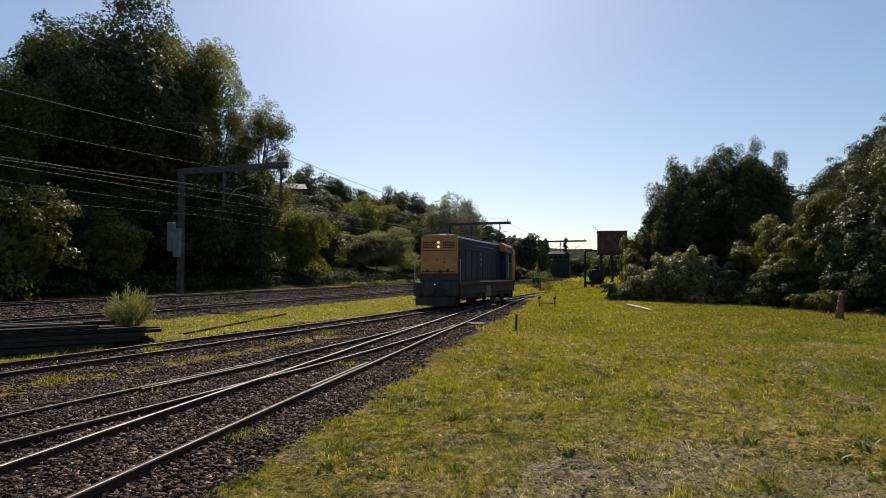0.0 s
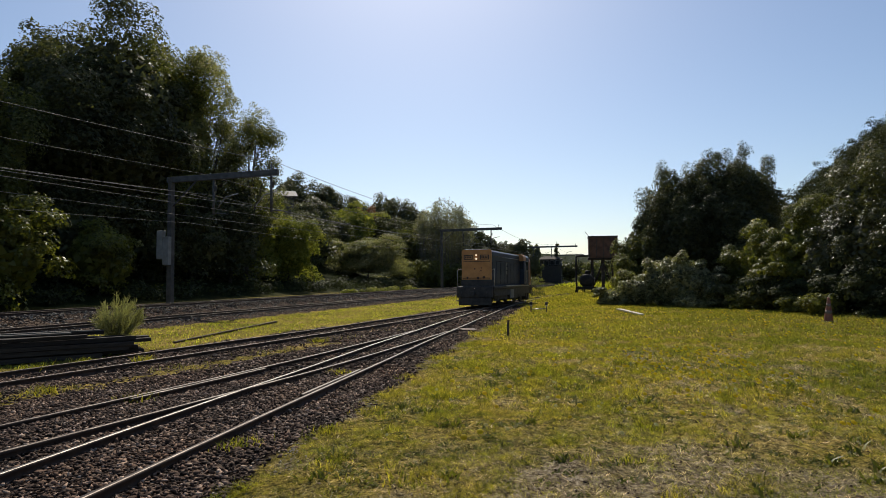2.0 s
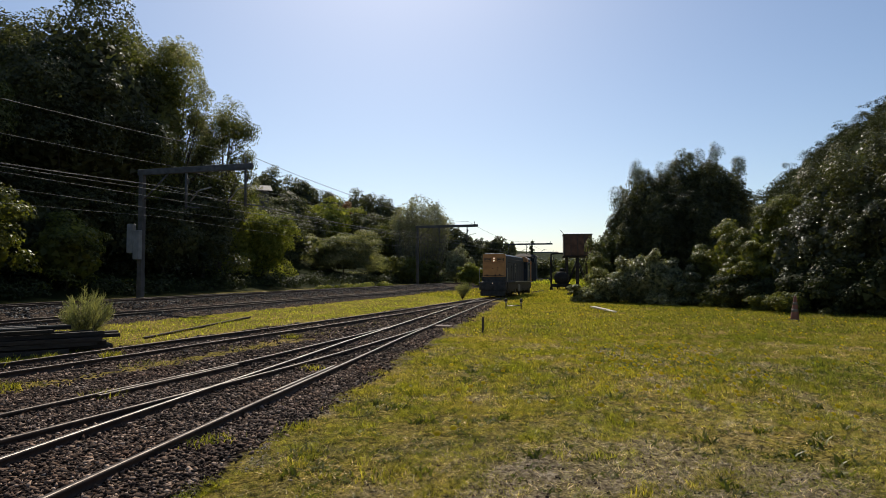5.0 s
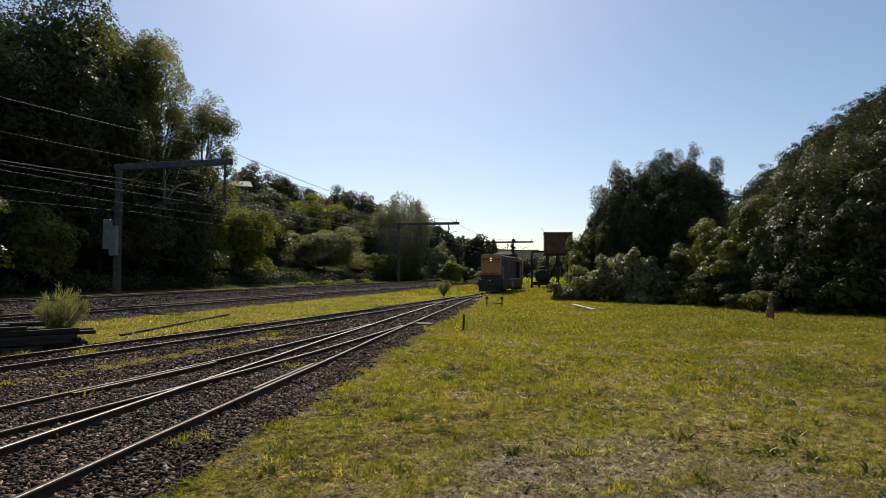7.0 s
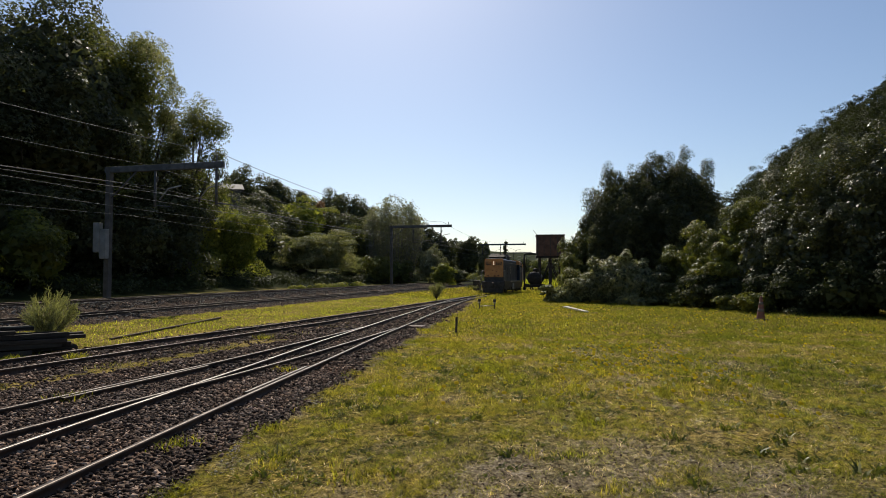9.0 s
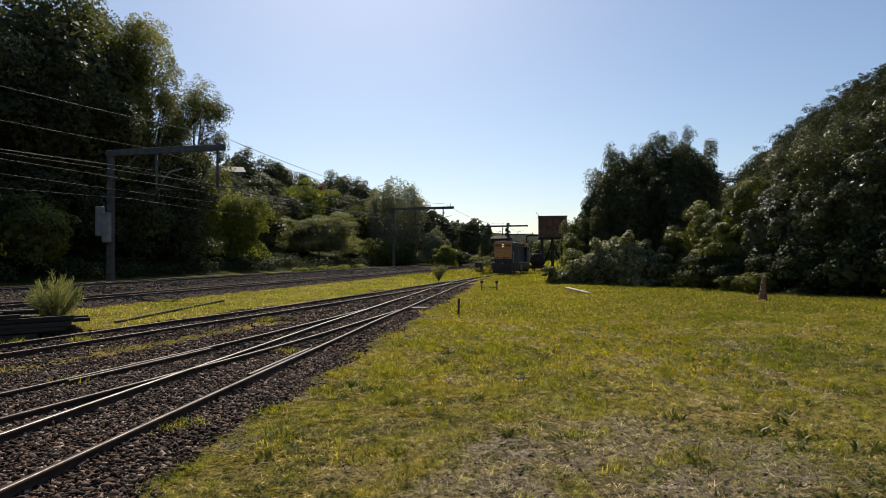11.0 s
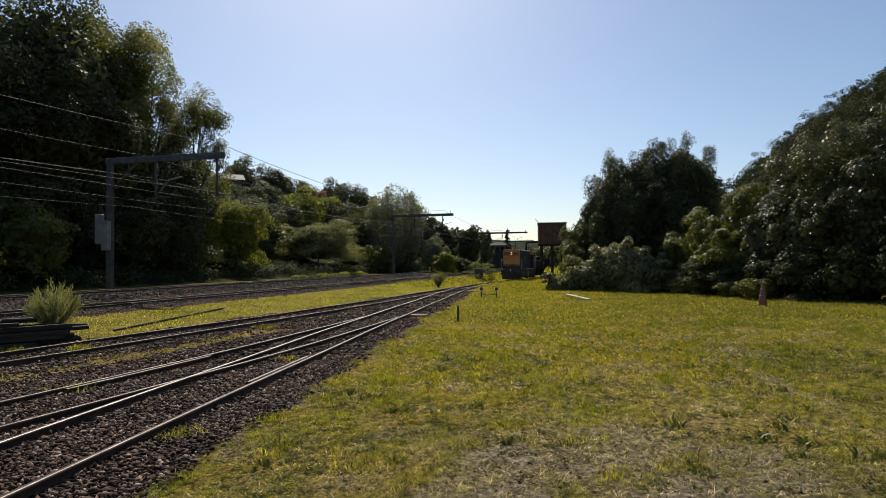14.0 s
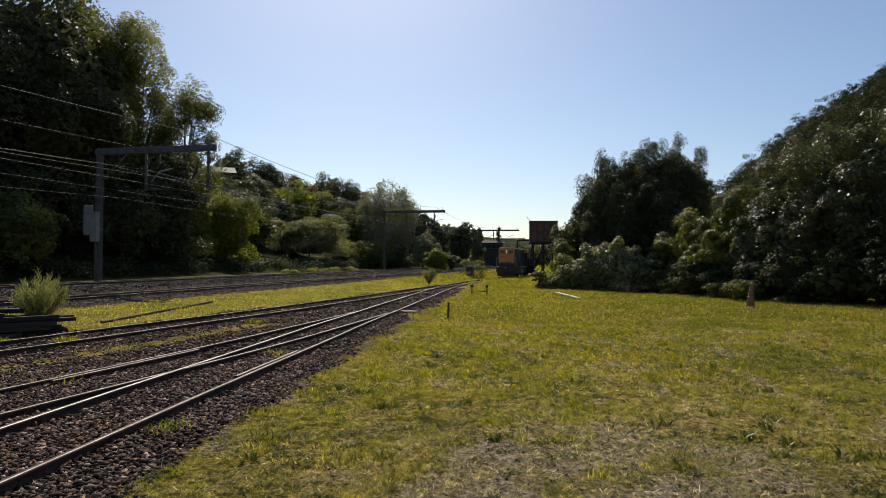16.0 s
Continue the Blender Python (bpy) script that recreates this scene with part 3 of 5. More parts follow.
def meadow():
    lab = "yellow-green meadow grass, backlit by the sun"
    x, y = clumped(900000, 9, 0.024, -3, 9, 2.6, 8, uneven_mask)
    blades("meadow_grass", x, y, rng.uniform(0.015, 0.048, len(x)) * (0.3 + 1.2 * rough_sward(x, y)), 0.0055, rng.uniform(0.3, 2.0, len(x)), GRASS, "short " + lab, True)
    x, y = clumped(560000, 9, 0.045, -2, 16, 8, 17, uneven_mask)
    for part_of, mat, text in deep_side(x, y, lab):
        px, py = x[part_of], y[part_of]
        blades("meadow_grass", px, py, rng.uniform(0.03, 0.085, len(px)) * (0.25 + 1.25 * rough_sward(px, py)), 0.009, rng.uniform(0.2, 0.9, len(px)), mat, text, True)
    x, y = clumped(260000, 9, 0.09, 0, 24, 17, 46, meadow_mask)
    for part_of, mat, text in deep_side(x, y, "taller yellow-green meadow grass towards the trees"):
        blades("meadow_grass", x[part_of], y[part_of], rng.uniform(0.04, 0.13, part_of.sum()), 0.02, rng.uniform(0.2, 0.8, part_of.sum()), mat, text, True)
    x, y = scatter(40000, 4, 22, 46, 80, lambda x, y: ease((x - siding(y) - 0.2) / 0.5))
    blades("meadow_grass", x, y, rng.uniform(0.05, 0.18, len(x)), 0.06, rng.uniform(0.2, 0.9, len(x)), GRASS, "tall grass growing over the far tracks", True)
    # coarser tufts stand out of the turf
    x, y = clumped(20000, 30, 0.05, -1, 14, 3.2, 16, lambda x, y: meadow_mask(x, y) * 0.8)
    blades("coarse_grass", x, y, rng.uniform(0.04, 0.12, len(x)), 0.008, rng.uniform(0.3, 1.0, len(x)), GRASS, "scattered coarse tufts in the meadow")
    # broad-leaved weeds pressed flat in the turf, dark between the blades
    x, y = clumped(26000, 16, 0.045, -1, 12, 3.0, 14, lambda x, y: np.where(np.abs(x) < 0.95 * y + 1.2, ease((x - yard(y) - 1.5) / 0.4), 0) * np.where(rough_sward(x, y) < 0.5, 1, 0.2))
    blades("flat_weeds", x, y, rng.uniform(0.015, 0.05, len(x)), 0.026, rng.uniform(0.8, 2.2, len(x)), MID_LEAF, "low dark broad-leaved weeds in the turf")
    # rosettes of larger weeds
    x, y = clumped(3600, 24, 0.06, -1, 9, 3.2, 12, lambda x, y: np.where(np.abs(x) < 0.95 * y + 1.2, ease((x - yard(y) - 1.6) / 0.4), 0) * np.where(lumps(x, y, 1.4, 31.0) > 0.1, 0.9, 0.25))
    blades("weed_rosettes", x, y, rng.uniform(0.03, 0.11, len(x)), 0.03, rng.uniform(0.5, 1.6, len(x)), OLIVE_LEAF, "dark green rosettes of broad-leaved weeds")
    dry = lambda x, y: np.where(np.abs(x) < 0.95 * y + 1.2, bare_mask(x, y), 0) * 0.6
    x, y = clumped(150000, 12, 0.05, -2, 9, 2.6, 15, dry)
    blades("dry_grass", x, y, rng.uniform(0.015, 0.05, len(x)), 0.008, rng.uniform(0.6, 2.5, len(x)), DRY_GRASS, "sparse dry grass on worn gravelly soil")
    strip = lambda x, y: ease((across(x, y) - 6.0) / 0.5) * ease((siding(y) - 1.35 - x) / 0.4)
    x, y = scatter(150000, -18, 8, 12, 56, strip)
    blades("strip_grass", x, y, rng.uniform(0.04, 0.11, len(x)) * (0.5 + 0.8 * rough_sward(x, y)), 0.019, rng.uniform(0.2, 0.7, len(x)), STRIP_GRASS, "bright yellow-green grass strip between siding and main line", True)

    x, y = scatter(45000, 0, 30, 50, 115, lambda x, y: ease((across(x, y) - 6.0) / 0.5) * np.where(np.abs(x - siding(y)) > 0.8, 1, 0.25))
    blades("strip_grass", x, y, rng.uniform(0.08, 0.3, len(x)), 0.07, rng.uniform(0.2, 0.9, len(x)), GRASS, "rough grass at the far end of the yard", True)
    x, y = scatter(22000, 0, 60, 112, 240, lambda x, y: ease((across(x, y) - 6.0) / 0.5))
    blades("strip_grass", x, y, rng.uniform(0.3, 0.8, len(x)), 0.4, rng.uniform(0.2, 0.6, len(x)), STRIP_GRASS, "rough grass far beyond the yard", True)

    # straw lying in the turf catches the sun
    x, y = scatter(260000, -3, 13, 2.6, 15, lambda x, y: np.where(np.abs(x) < 0.95 * y + 1.2, ease((x - yard(y) - 1.5) / 0.4), 0) * (0.62 + 0.45 * lumps(x, y, 0.8, 13.0)))
    blades("dry_grass", x, y, rng.uniform(0.012, 0.035, len(x)), 0.011, rng.uniform(1.0, 3.5, len(x)), DRY_GRASS, "straw and dead blades lying in the turf", True)

    def weeds(x, y):
        c = 0.56 * siding(y) + 0.44 * turnout(y)
        return ease((0.75 - np.abs(x - c) + 0.4 * lumps(x, y, 1.1, 2.0)) / 0.6) * np.where(lumps(x, y, 0.9, 5.0) > 0.05, 1, 0.06) * np.where(x > siding(y), 1, 0) * np.clip(1.5 - y / 16.0, 0.12, 1)
    x, y = scatter(26000, -9, 1, 6, 27, weeds)
    blades("ballast_weeds", x, y, rng.uniform(0.04, 0.14, len(x)), 0.012, rng.uniform(0.4, 1.3, len(x)), WEED_GRASS, "sparse straw-green weeds between the tracks")


meadow()


def tuft(x, y, h, n, material, label, spread=0.12):
    bx, by = rng.normal(x, spread, n), rng.normal(y, spread, n)
    t = blades("grass_tuft", bx, by, rng.uniform(0.4, 1.0, n) * h, 0.012 + h * 0.02, rng.uniform(0.3, 1.0, n), material, label)
    return t


for tx, ty, th in ((-1.98, 6.35, 0.16), (-0.25, 5.2, 0.13), (-4.2, 8.8, 0.2), (-1.75, 11.2, 0.14), (-5.9, 9.4, 0.2), (-7.2, 12.8, 0.25), (-0.95, 5.9, 0.1), (-1.2, 7.0, 0.12),
                   (-0.8, 8.0, 0.12), (2.4, 6.9, 0.1), (4.6, 7.8, 0.12), (-3.2, 17.0, 0.25), (-6.1, 13.0, 0.25), (-7.6, 11.9, 0.25), (1.2, 18.5, 0.22), (2.0, 20.5, 0.25)):
    tuft(tx, ty, th * 0.7, 110, GRASS, "small tuft of coarse green grass")


def flowers(material, n, label, x0, x1, y0, y1, size, centre=None):
    x, y = rng.uniform(x0, x1, n), rng.uniform(y0, y1, n)
    if centre:
        x, y = rng.normal(centre[0], centre[2], n), rng.normal(centre[1], centre[3], n)
    keep = (x > yard(y) + 2.2) & (bare_mask(x, y) < 0.5)
    x, y = x[keep], y[keep]
    n = len(x)
    z = height(x, y) + rng.uniform(0.1, 0.17, n)
    k = np.arange(6) * math.pi / 3
    s = size * rng.uniform(0.7, 1.2, n)
    ring = np.stack([x[:, None] + np.cos(k) * s[:, None], y[:, None] + np.sin(k) * s[:, None] * 0.8, z[:, None] + np.sin(k) * s[:, None] * 0.6], -1)
    top = np.stack([x, y - 0.2 * s, z + 0.5 * s], -1)[:, None]
    V = np.concatenate([ring, top], 1).reshape(-1, 3)
    i = (np.arange(n) * 7)[:, None]
    F = np.concatenate([i + np.array([[j, (j + 1) % 6, 6]]) for j in range(6)])
    tagged(new("wild_flowers", mesh_np("wild_flowers", V, F, material)), label, "flowers", kind="stuff")


flowers(YELLOW_PETAL, 480, "small yellow flowers in the meadow", 0, 16, 6, 30, 0.034)
flowers(YELLOW_PETAL, 170, "patch of yellow flowers in the meadow", 0, 1, 0, 1, 0.034, (4.7, 10.8, 0.8, 1.7))
flowers(WHITE_PETAL, 620, "white seed heads of dandelions in the meadow", -1, 14, 6.0, 26, 0.022)


# ---- trees and shrubs ----
def leaves(centres, normals, size, narrow=0.75):
    """Small pointed leaf shapes, each facing roughly along its normal."""
    n = len(centres)
    nrm = normals + rng.normal(0, 0.55, (n, 3))
    nrm /= np.linalg.norm(nrm, axis=1)[:, None] + 1e-9
    a = np.cross(nrm, rng.normal(0, 1, (n, 3)))
    a /= np.linalg.norm(a, axis=1)[:, None] + 1e-9
    b = np.cross(nrm, a)
    s = (size * rng.uniform(0.6, 1.3, n))[:, None]
    V = np.stack([centres + a * s * 0.6, centres - a * s * 0.35 + b * s * narrow * 0.55, centres - a * s * 0.35 - b * s * narrow * 0.55], 1).reshape(-1, 3)
    F = (np.arange(n) * 3)[:, None] + np.array([[0, 1, 2]])
    return V, F


def unit(n):
    d = rng.normal(0, 1, (n, 3))
    return d / (np.linalg.norm(d, axis=1)[:, None] + 1e-9)


def cauliflower(n, mains, subs, swell, fine, plume=1.0):
    """Leaf places and normals on boughs that carry smaller clumps, in a unit ball; also the clumps' middles."""
    k = np.arange(mains) + 0.5
    zz = 1 - 2 * k / mains
    a = k * 2.39996 + rng.uniform(0, 6.28)
    d1 = np.stack([np.cos(a) * np.sqrt(1 - zz * zz), np.sin(a) * np.sqrt(1 - zz * zz), zz], 1) + rng.normal(0, 0.16, (mains, 3))
    c1 = d1 * rng.uniform(0.42, 0.74, (mains, 1))
    r1 = swell * rng.uniform(0.75, 1.3, mains)
    d2 = unit(mains * subs)
    d2[:, 2] = np.where(d2[:, 2] < -0.5, -d2[:, 2], d2[:, 2])
    r2 = np.repeat(r1, subs) * fine * rng.uniform(0.65, 1.35, mains * subs)
    c2 = np.repeat(c1, subs, 0) + d2 * (np.repeat(r1, subs) * rng.uniform(0.5, 0.85, mains * subs))[:, None] * np.array((1, 1, plume))
    w = r2 ** 1.7
    pick = rng.choice(mains * subs, n, p=w / w.sum())
    d3 = unit(n)
    d3[:, 2] = np.where(d3[:, 2] < -0.45, -d3[:, 2], d3[:, 2])
    p = c2[pick] + d3 * (r2[pick] * (1 - 0.5 * rng.random(n) ** 2))[:, None] * np.array((1, 1, 0.85 * plume))
    return p, d3 + 0.5 * d2[pick] + np.array((0, 0, 0.25)), c1


def tree(label, x, y, top, width, material, n=9000, leaf=0.3, low=0.25, mains=11, subs=9, sparse=0.0, name="tree", category="tree", depth=None, taper=0.45, lean=0.0, group="", plume=1.0, swell=0.4, fine=0.45, girth=0.45):
    """Trunk with limbs and a crown of boughs of leaves. top: height of the tip above z=0; low: where the crown begins, as a share of the height."""
    z0 = float(height(x, y))
    H = top - z0
    ob = thing(name, label, category, pose(x, y, z0), group)
    R, D = width / 2, (depth or width) / 2
    mid, up, down = H * (low + (1 - low) * taper), H * (1 - low) * (1 - taper), H * (1 - low) * taper
    P, N, c1 = cauliflower(int(n * 1.6), mains, subs, 0.3 if sparse else swell, 0.36 if sparse else fine, plume)

    def fit(q):
        """From the unit ball to the crown; shrubs keep their girth down to the ground."""
        q = q.copy()
        if low < 0.1:
            q[:, :2] *= np.where(q[:, 2] < 0, 1 / np.sqrt(1 - np.minimum(q[:, 2] ** 2, girth)), 1)[:, None]
        return np.stack([q[:, 0] * R, q[:, 1] * D, mid + q[:, 2] * np.where(q[:, 2] > 0, up, down)], 1)
    wide = np.percentile(np.abs(P[:, :2]), 98)
    high, deep = np.percentile(P[:, 2], 99.6), -np.percentile(P[:, 2], 1.0)

    def unitary(q):
        return np.stack([q[:, 0] / wide, q[:, 1] / wide, np.where(q[:, 2] > 0, q[:, 2] / high, q[:, 2] / deep)], 1)
    P, c1 = unitary(P), fit(unitary(c1))
    C = fit(P)
    C[:, 0] += lean * C[:, 2]
    C[:, 2] = np.where(C[:, 2] < 0.03, rng.uniform(0.03, 0.3, len(C)) * min(1.0, H), C[:, 2])
    V, F = leaves(C, N, leaf * 0.74)
    if not sparse:
        # larger leaves deep in the crown keep the sky from showing through
        k = n // 3
        d = unit(k)
        inner = fit(d * rng.random((k, 1)) ** 0.4 * 0.78)
        inner[:, 2] = np.maximum(inner[:, 2], 0.05)
        V2, F2 = leaves(inner, d + np.array((0, -0.6, 0)), min(leaf * 1.7, 0.1 * width), 0.9)
        F = np.concatenate([F, F2 + len(V)])
        V = np.concatenate([V, V2])
    # trunk and limbs
    bm = bmesh.new()
    r0 = max(0.05, H * 0.017)
    bend = rng.normal(0, 0.03 * H, 2)
    trunk = [(0, 0, -0.15), (0.02 * H * rng.normal(), 0, H * 0.15), (bend[0] * 0.5 + lean * H * 0.4, bend[1] * 0.5, H * 0.45), (bend[0] + lean * H * 0.85, bend[1], H * 0.85)]
    tube(bm, trunk, [r0 * 1.3, r0, r0 * 0.65, r0 * 0.15], 9)
    for c in c1:
        s = Vector(trunk[1]).lerp(Vector(trunk[2]), min(1.0, max(0.0, c[2] / H - 0.15)))
        e = Vector(c) + Vector((lean * c[2], 0, 0))
        m = s.lerp(e, 0.5) + Vector((0, 0, -0.06 * (e - s).length))
        tube(bm, [s, m, e], [r0 * 0.42, r0 * 0.25, r0 * 0.07], 6)
        for _ in range(4 if sparse else 0):
            tip = e + Vector(tuple(rng.normal(0, 0.06, 3))) * width
            tube(bm, [m.lerp(e, 0.6), m.lerp(tip, 0.6), tip], [r0 * 0.16, r0 * 0.1, r0 * 0.03], 4)
    part("trunk", bm, BARK, ob)
    part("crown", mesh_np("crown", V, F, material), material, ob)
    return ob


def at_tree(bearing, distance, *a, **k):
    x, y = spot(bearing, distance)
    return tree(a[0], x, y, *a[1:], **k)


# the tall wood behind the main line
WOOD, UNDER, BEYOND = "wood behind the main line", "shrubs behind the main line", "trees beyond the main line"
at_tree(-28.3, 50, "tall dark broadleaf tree behind the main line", 21.1, 12.6, DARK_LEAF, n=40000, leaf=0.27, low=0.14, mains=20, subs=12, swell=0.32, group=WOOD)
at_tree(-24.0, 54, "tall olive-green broadleaf tree with dense crown", 20.8, 10.0, MID_LEAF, n=26000, leaf=0.27, low=0.12, mains=14, subs=10, swell=0.34, group=WOOD)
at_tree(-36.8, 43, "grey-green broadleaf tree at the wood's edge", 13.4, 6.6, MID_LEAF, n=15000, leaf=0.22, low=0.1, mains=13, subs=10, group=WOOD)
at_tree(-33.0, 53, "tall dark tree deep in the wood", 20.0, 7.0, DARK_LEAF, n=12000, leaf=0.32, low=0.1, group=WOOD)
at_tree(-43.0, 46, "tall dark tree deep in the wood", 16.0, 10.0, DARK_LEAF, n=6000, leaf=0.36, low=0.1, group=WOOD)
at_tree(-52.0, 42, "tall dark tree deep in the wood", 15.0, 11.0, DARK_LEAF, n=5000, leaf=0.4, low=0.1, group=WOOD)
at_tree(-20.4, 57, "tall feathery tree with thin pale foliage and bare limbs", 21.2, 9.2, GREY_LEAF, n=30000, leaf=0.2, low=0.26, mains=30, subs=12, sparse=1.0, taper=0.46, group=WOOD)
at_tree(-16.9, 58, "feathery tree with thin green foliage", 15.9, 6.2, MID_LEAF, n=19000, leaf=0.2, low=0.2, mains=22, subs=11, sparse=1.0, group=WOOD)
for b, d, top, w, mat in ((-35.3, 35, 5.6, 4.6, OLIVE_LEAF), (-31.0, 44, 6.2, 6.0, DARK_LEAF), (-28.4, 42, 5.2, 4.4, OLIVE_LEAF), (-24.5, 50, 7.0, 6.0, DARK_LEAF), (-21.3, 52, 7.8, 6.5, DARK_LEAF),
                          (-18.3, 55, 9.5, 6.0, DARK_LEAF), (-29.2, 48, 9.0, 7.0, DARK_LEAF), (-33.3, 47, 9.5, 7.0, DARK_LEAF), (-16.2, 60, 8.6, 4.4, BRIGHT_LEAF), (-39.5, 39, 6.5, 6.0, DARK_LEAF),
                          (-22.5, 55, 11.5, 8.0, DARK_LEAF), (-18.5, 62, 11.5, 8.0, DARK_LEAF), (-14.8, 70, 10.5, 7.0, DARK_LEAF), (-26.0, 52, 12.0, 8.0, DARK_LEAF), (-11.6, 76, 9.6, 6.5, DARK_LEAF)):
    lab = {DARK_LEAF: "dense dark shrub below the tall trees", OLIVE_LEAF: "olive-green shrub with sunlit tips below the tall trees", BRIGHT_LEAF: "yellow-green shrub with sunlit edge"}[mat]
    at_tree(b, d, lab, top, w, mat, n=6500, leaf=0.25, low=0.02, taper=0.48, name="shrub", category="shrub", group=UNDER)
at_tree(-13.3, 62, "yellow-green bush with drooping sunlit sprays", 7.9, 5.6, BRIGHT_LEAF, n=14000, leaf=0.2, low=0.03, mains=14, subs=10, taper=0.5, plume=1.25, name="bush", category="shrub", group=UNDER)
at_tree(-15.2, 66, "yellow-green slender tree with sunlit edge", 11.6, 4.2, BRIGHT_LEAF, n=9000, leaf=0.22, low=0.1, group=WOOD)
at_tree(-6.2, 80, "large rounded grey-green bush beside the main line", 7.2, 9.6, GREY_LEAF, n=26000, leaf=0.18, low=0.0, mains=22, subs=12, swell=0.28, taper=0.5, girth=0.72, name="bush", category="shrub", group=UNDER)
for b, d, top, w, mat, lab in ((-11.4, 84, 12.6, 7, DARK_LEAF, "dark broadleaf tree on the slope"), (-9.6, 92, 10.8, 7, DARK_LEAF, "dark broadleaf tree on the slope"),
                               (-7.8, 104, 14.4, 11.5, BRIGHT_LEAF, "broad yellow-green tree on the slope in sun"), (-13.1, 112, 20.4, 8.4, DARK_LEAF, "dark round-topped tree on the ridge"),
                               (-9.8, 118, 20.2, 7.6, DARK_LEAF, "dark round-topped tree on the ridge"), (-7.2, 122, 17.6, 8, DARK_LEAF, "dark round-topped tree on the ridge"), (-11.5, 116, 18.2, 8, DARK_LEAF, "dark round-topped tree on the ridge"),
                               (-4.6, 132, 20.0, 11, DARK_LEAF, "dark spreading tree on the ridge"), (-6.3, 112, 14.6, 4.6, RUSSET_LEAF, "small russet tree on the slope"),
                               (-2.2, 128, 17.6, 9, DARK_LEAF, "dark tree on the slope"), (-2.5, 100, 9.6, 8, MID_LEAF, "green tree beside the main line"),
                               (-4.6, 108, 12.4, 10, DARK_LEAF, "dark tree on the slope"), (0.9, 108, 11.8, 9.5, DARK_LEAF, "dark tree behind the feathery tree"), (3.6, 118, 11.2, 6, DARK_LEAF, "dark tree beyond the main line"),
                               (5.2, 132, 11.2, 6, DARK_LEAF, "dark pointed tree beyond the main line"), (7.7, 122, 9.2, 5.6, DARK_LEAF, "dark layered evergreen tree"),
                               (6.4, 138, 9.6, 5, DARK_LEAF, "dark tree beyond the main line"), (9.2, 140, 8.8, 3.4, GREY_LEAF, "thin grey-green tree far off"),
                               (12.4, 190, 6.6, 10, DARK_LEAF, "dark trees far off beyond the yard"), (14.5, 170, 5.4, 8, MID_LEAF, "green trees far off beyond the yard"),
                               (9.8, 185, 6.8, 10, MID_LEAF, "green trees far off beyond the yard"), (17.5, 120, 7.0, 8, DARK_LEAF, "dark trees far off beyond the yard"), (21.5, 100, 8.0, 9, DARK_LEAF, "dark tree behind the meadow"),
                               (7.6, 200, 6.4, 10, DARK_LEAF, "dark trees far off beyond the yard"), (11.0, 215, 7.0, 12, MID_LEAF, "green trees far off beyond the yard"), (13.4, 225, 7.2, 13, DARK_LEAF, "dark trees far off beyond the yard"),
                               (15.8, 205, 6.8, 12, MID_LEAF, "green trees far off beyond the yard"), (18.4, 190, 6.0, 11, DARK_LEAF, "dark trees far off beyond the yard"), (12.3, 240, 7.6, 12, DARK_LEAF, "dark trees far off beyond the yard")):
    far = d > 165
    at_tree(b, d, lab, top, w, mat, n=2500 if far else 7000, leaf=0.5 if far else 0.33, low=0.02 if far else 0.1, mains=9 if far else 13, subs=9, swell=0.38, group=BEYOND)


def upright_tree(bearing, distance, top, width):
    """A broad tree of many thin upright stems with small pale leaves."""
    x, y = spot(bearing, distance)
    z0 = float(height(x, y))
    H = top - z0
    ob = thing("tree", "tall feathery grey-green tree with many pale upright stems", "tree", pose(x, y, z0), BEYOND)
    bm, C = bmesh.new(), []
    for _ in range(170):
        a, q = rng.uniform(0, 6.28), math.sqrt(rng.random())
        foot = Vector((math.cos(a) * q * width * 0.25, math.sin(a) * q * width * 0.25, 0))
        tip = Vector((math.cos(a) * q * width * 0.5, math.sin(a) * q * width * 0.5, H * (1 - 0.3 * q * q) * rng.uniform(0.86, 1.0)))
        bend = foot.lerp(tip, 0.5) + Vector((math.cos(a) * q * width * 0.07, math.sin(a) * q * width * 0.07, 0))
        tube(bm, [foot - Vector((0, 0, 0.2)), bend, tip], [0.07, 0.04, 0.012], 4)
        f = rng.random((190, 1)) ** 0.65
        C.append((1 - f) ** 2 * np.array(foot) + 2 * f * (1 - f) * np.array(bend) + f * f * np.array(tip) + rng.normal(0, 0.2, (190, 3)) + np.array((0, 0, 0.15)))
    C = np.concatenate(C)
    C[:, 2] = np.maximum(C[:, 2], 0.1)
    part("branchwork", bm, PALE_STEM, ob, "pale grey upright stems")
    V, F = leaves(C, np.tile((0, -0.3, 0.5), (len(C), 1)), 0.22)
    part("crown", mesh_np("crown", V, F, PALE_LEAF), None, ob)


upright_tree(0.95, 96, 14.3, 9.8)
for b, d, top, w, mat in ((-0.6, 86, 4.2, 4.4, MID_LEAF), (4.3, 90, 6.0, 4.2, PALE_LEAF), (5.5, 86, 3.2, 3.6, BRIGHT_LEAF), (1.4, 90, 3.6, 4.0, MID_LEAF), (6.9, 95, 2.6, 4, DARK_LEAF), (-3.0, 90, 4.6, 4.5, GREY_LEAF)):
    at_tree(b, d, "rounded bush on the far side of the main line", top, w, mat, n=4500, leaf=0.22, low=0.03, taper=0.48, name="bush", category="shrub", group="bushes by the main line")
at_tree(9.0, 63.5, "ragged green shrub growing between the tracks", 1.75, 2.6, MID_LEAF, n=1700, leaf=0.13, low=0.0, sparse=1.0, name="bush", category="shrub")


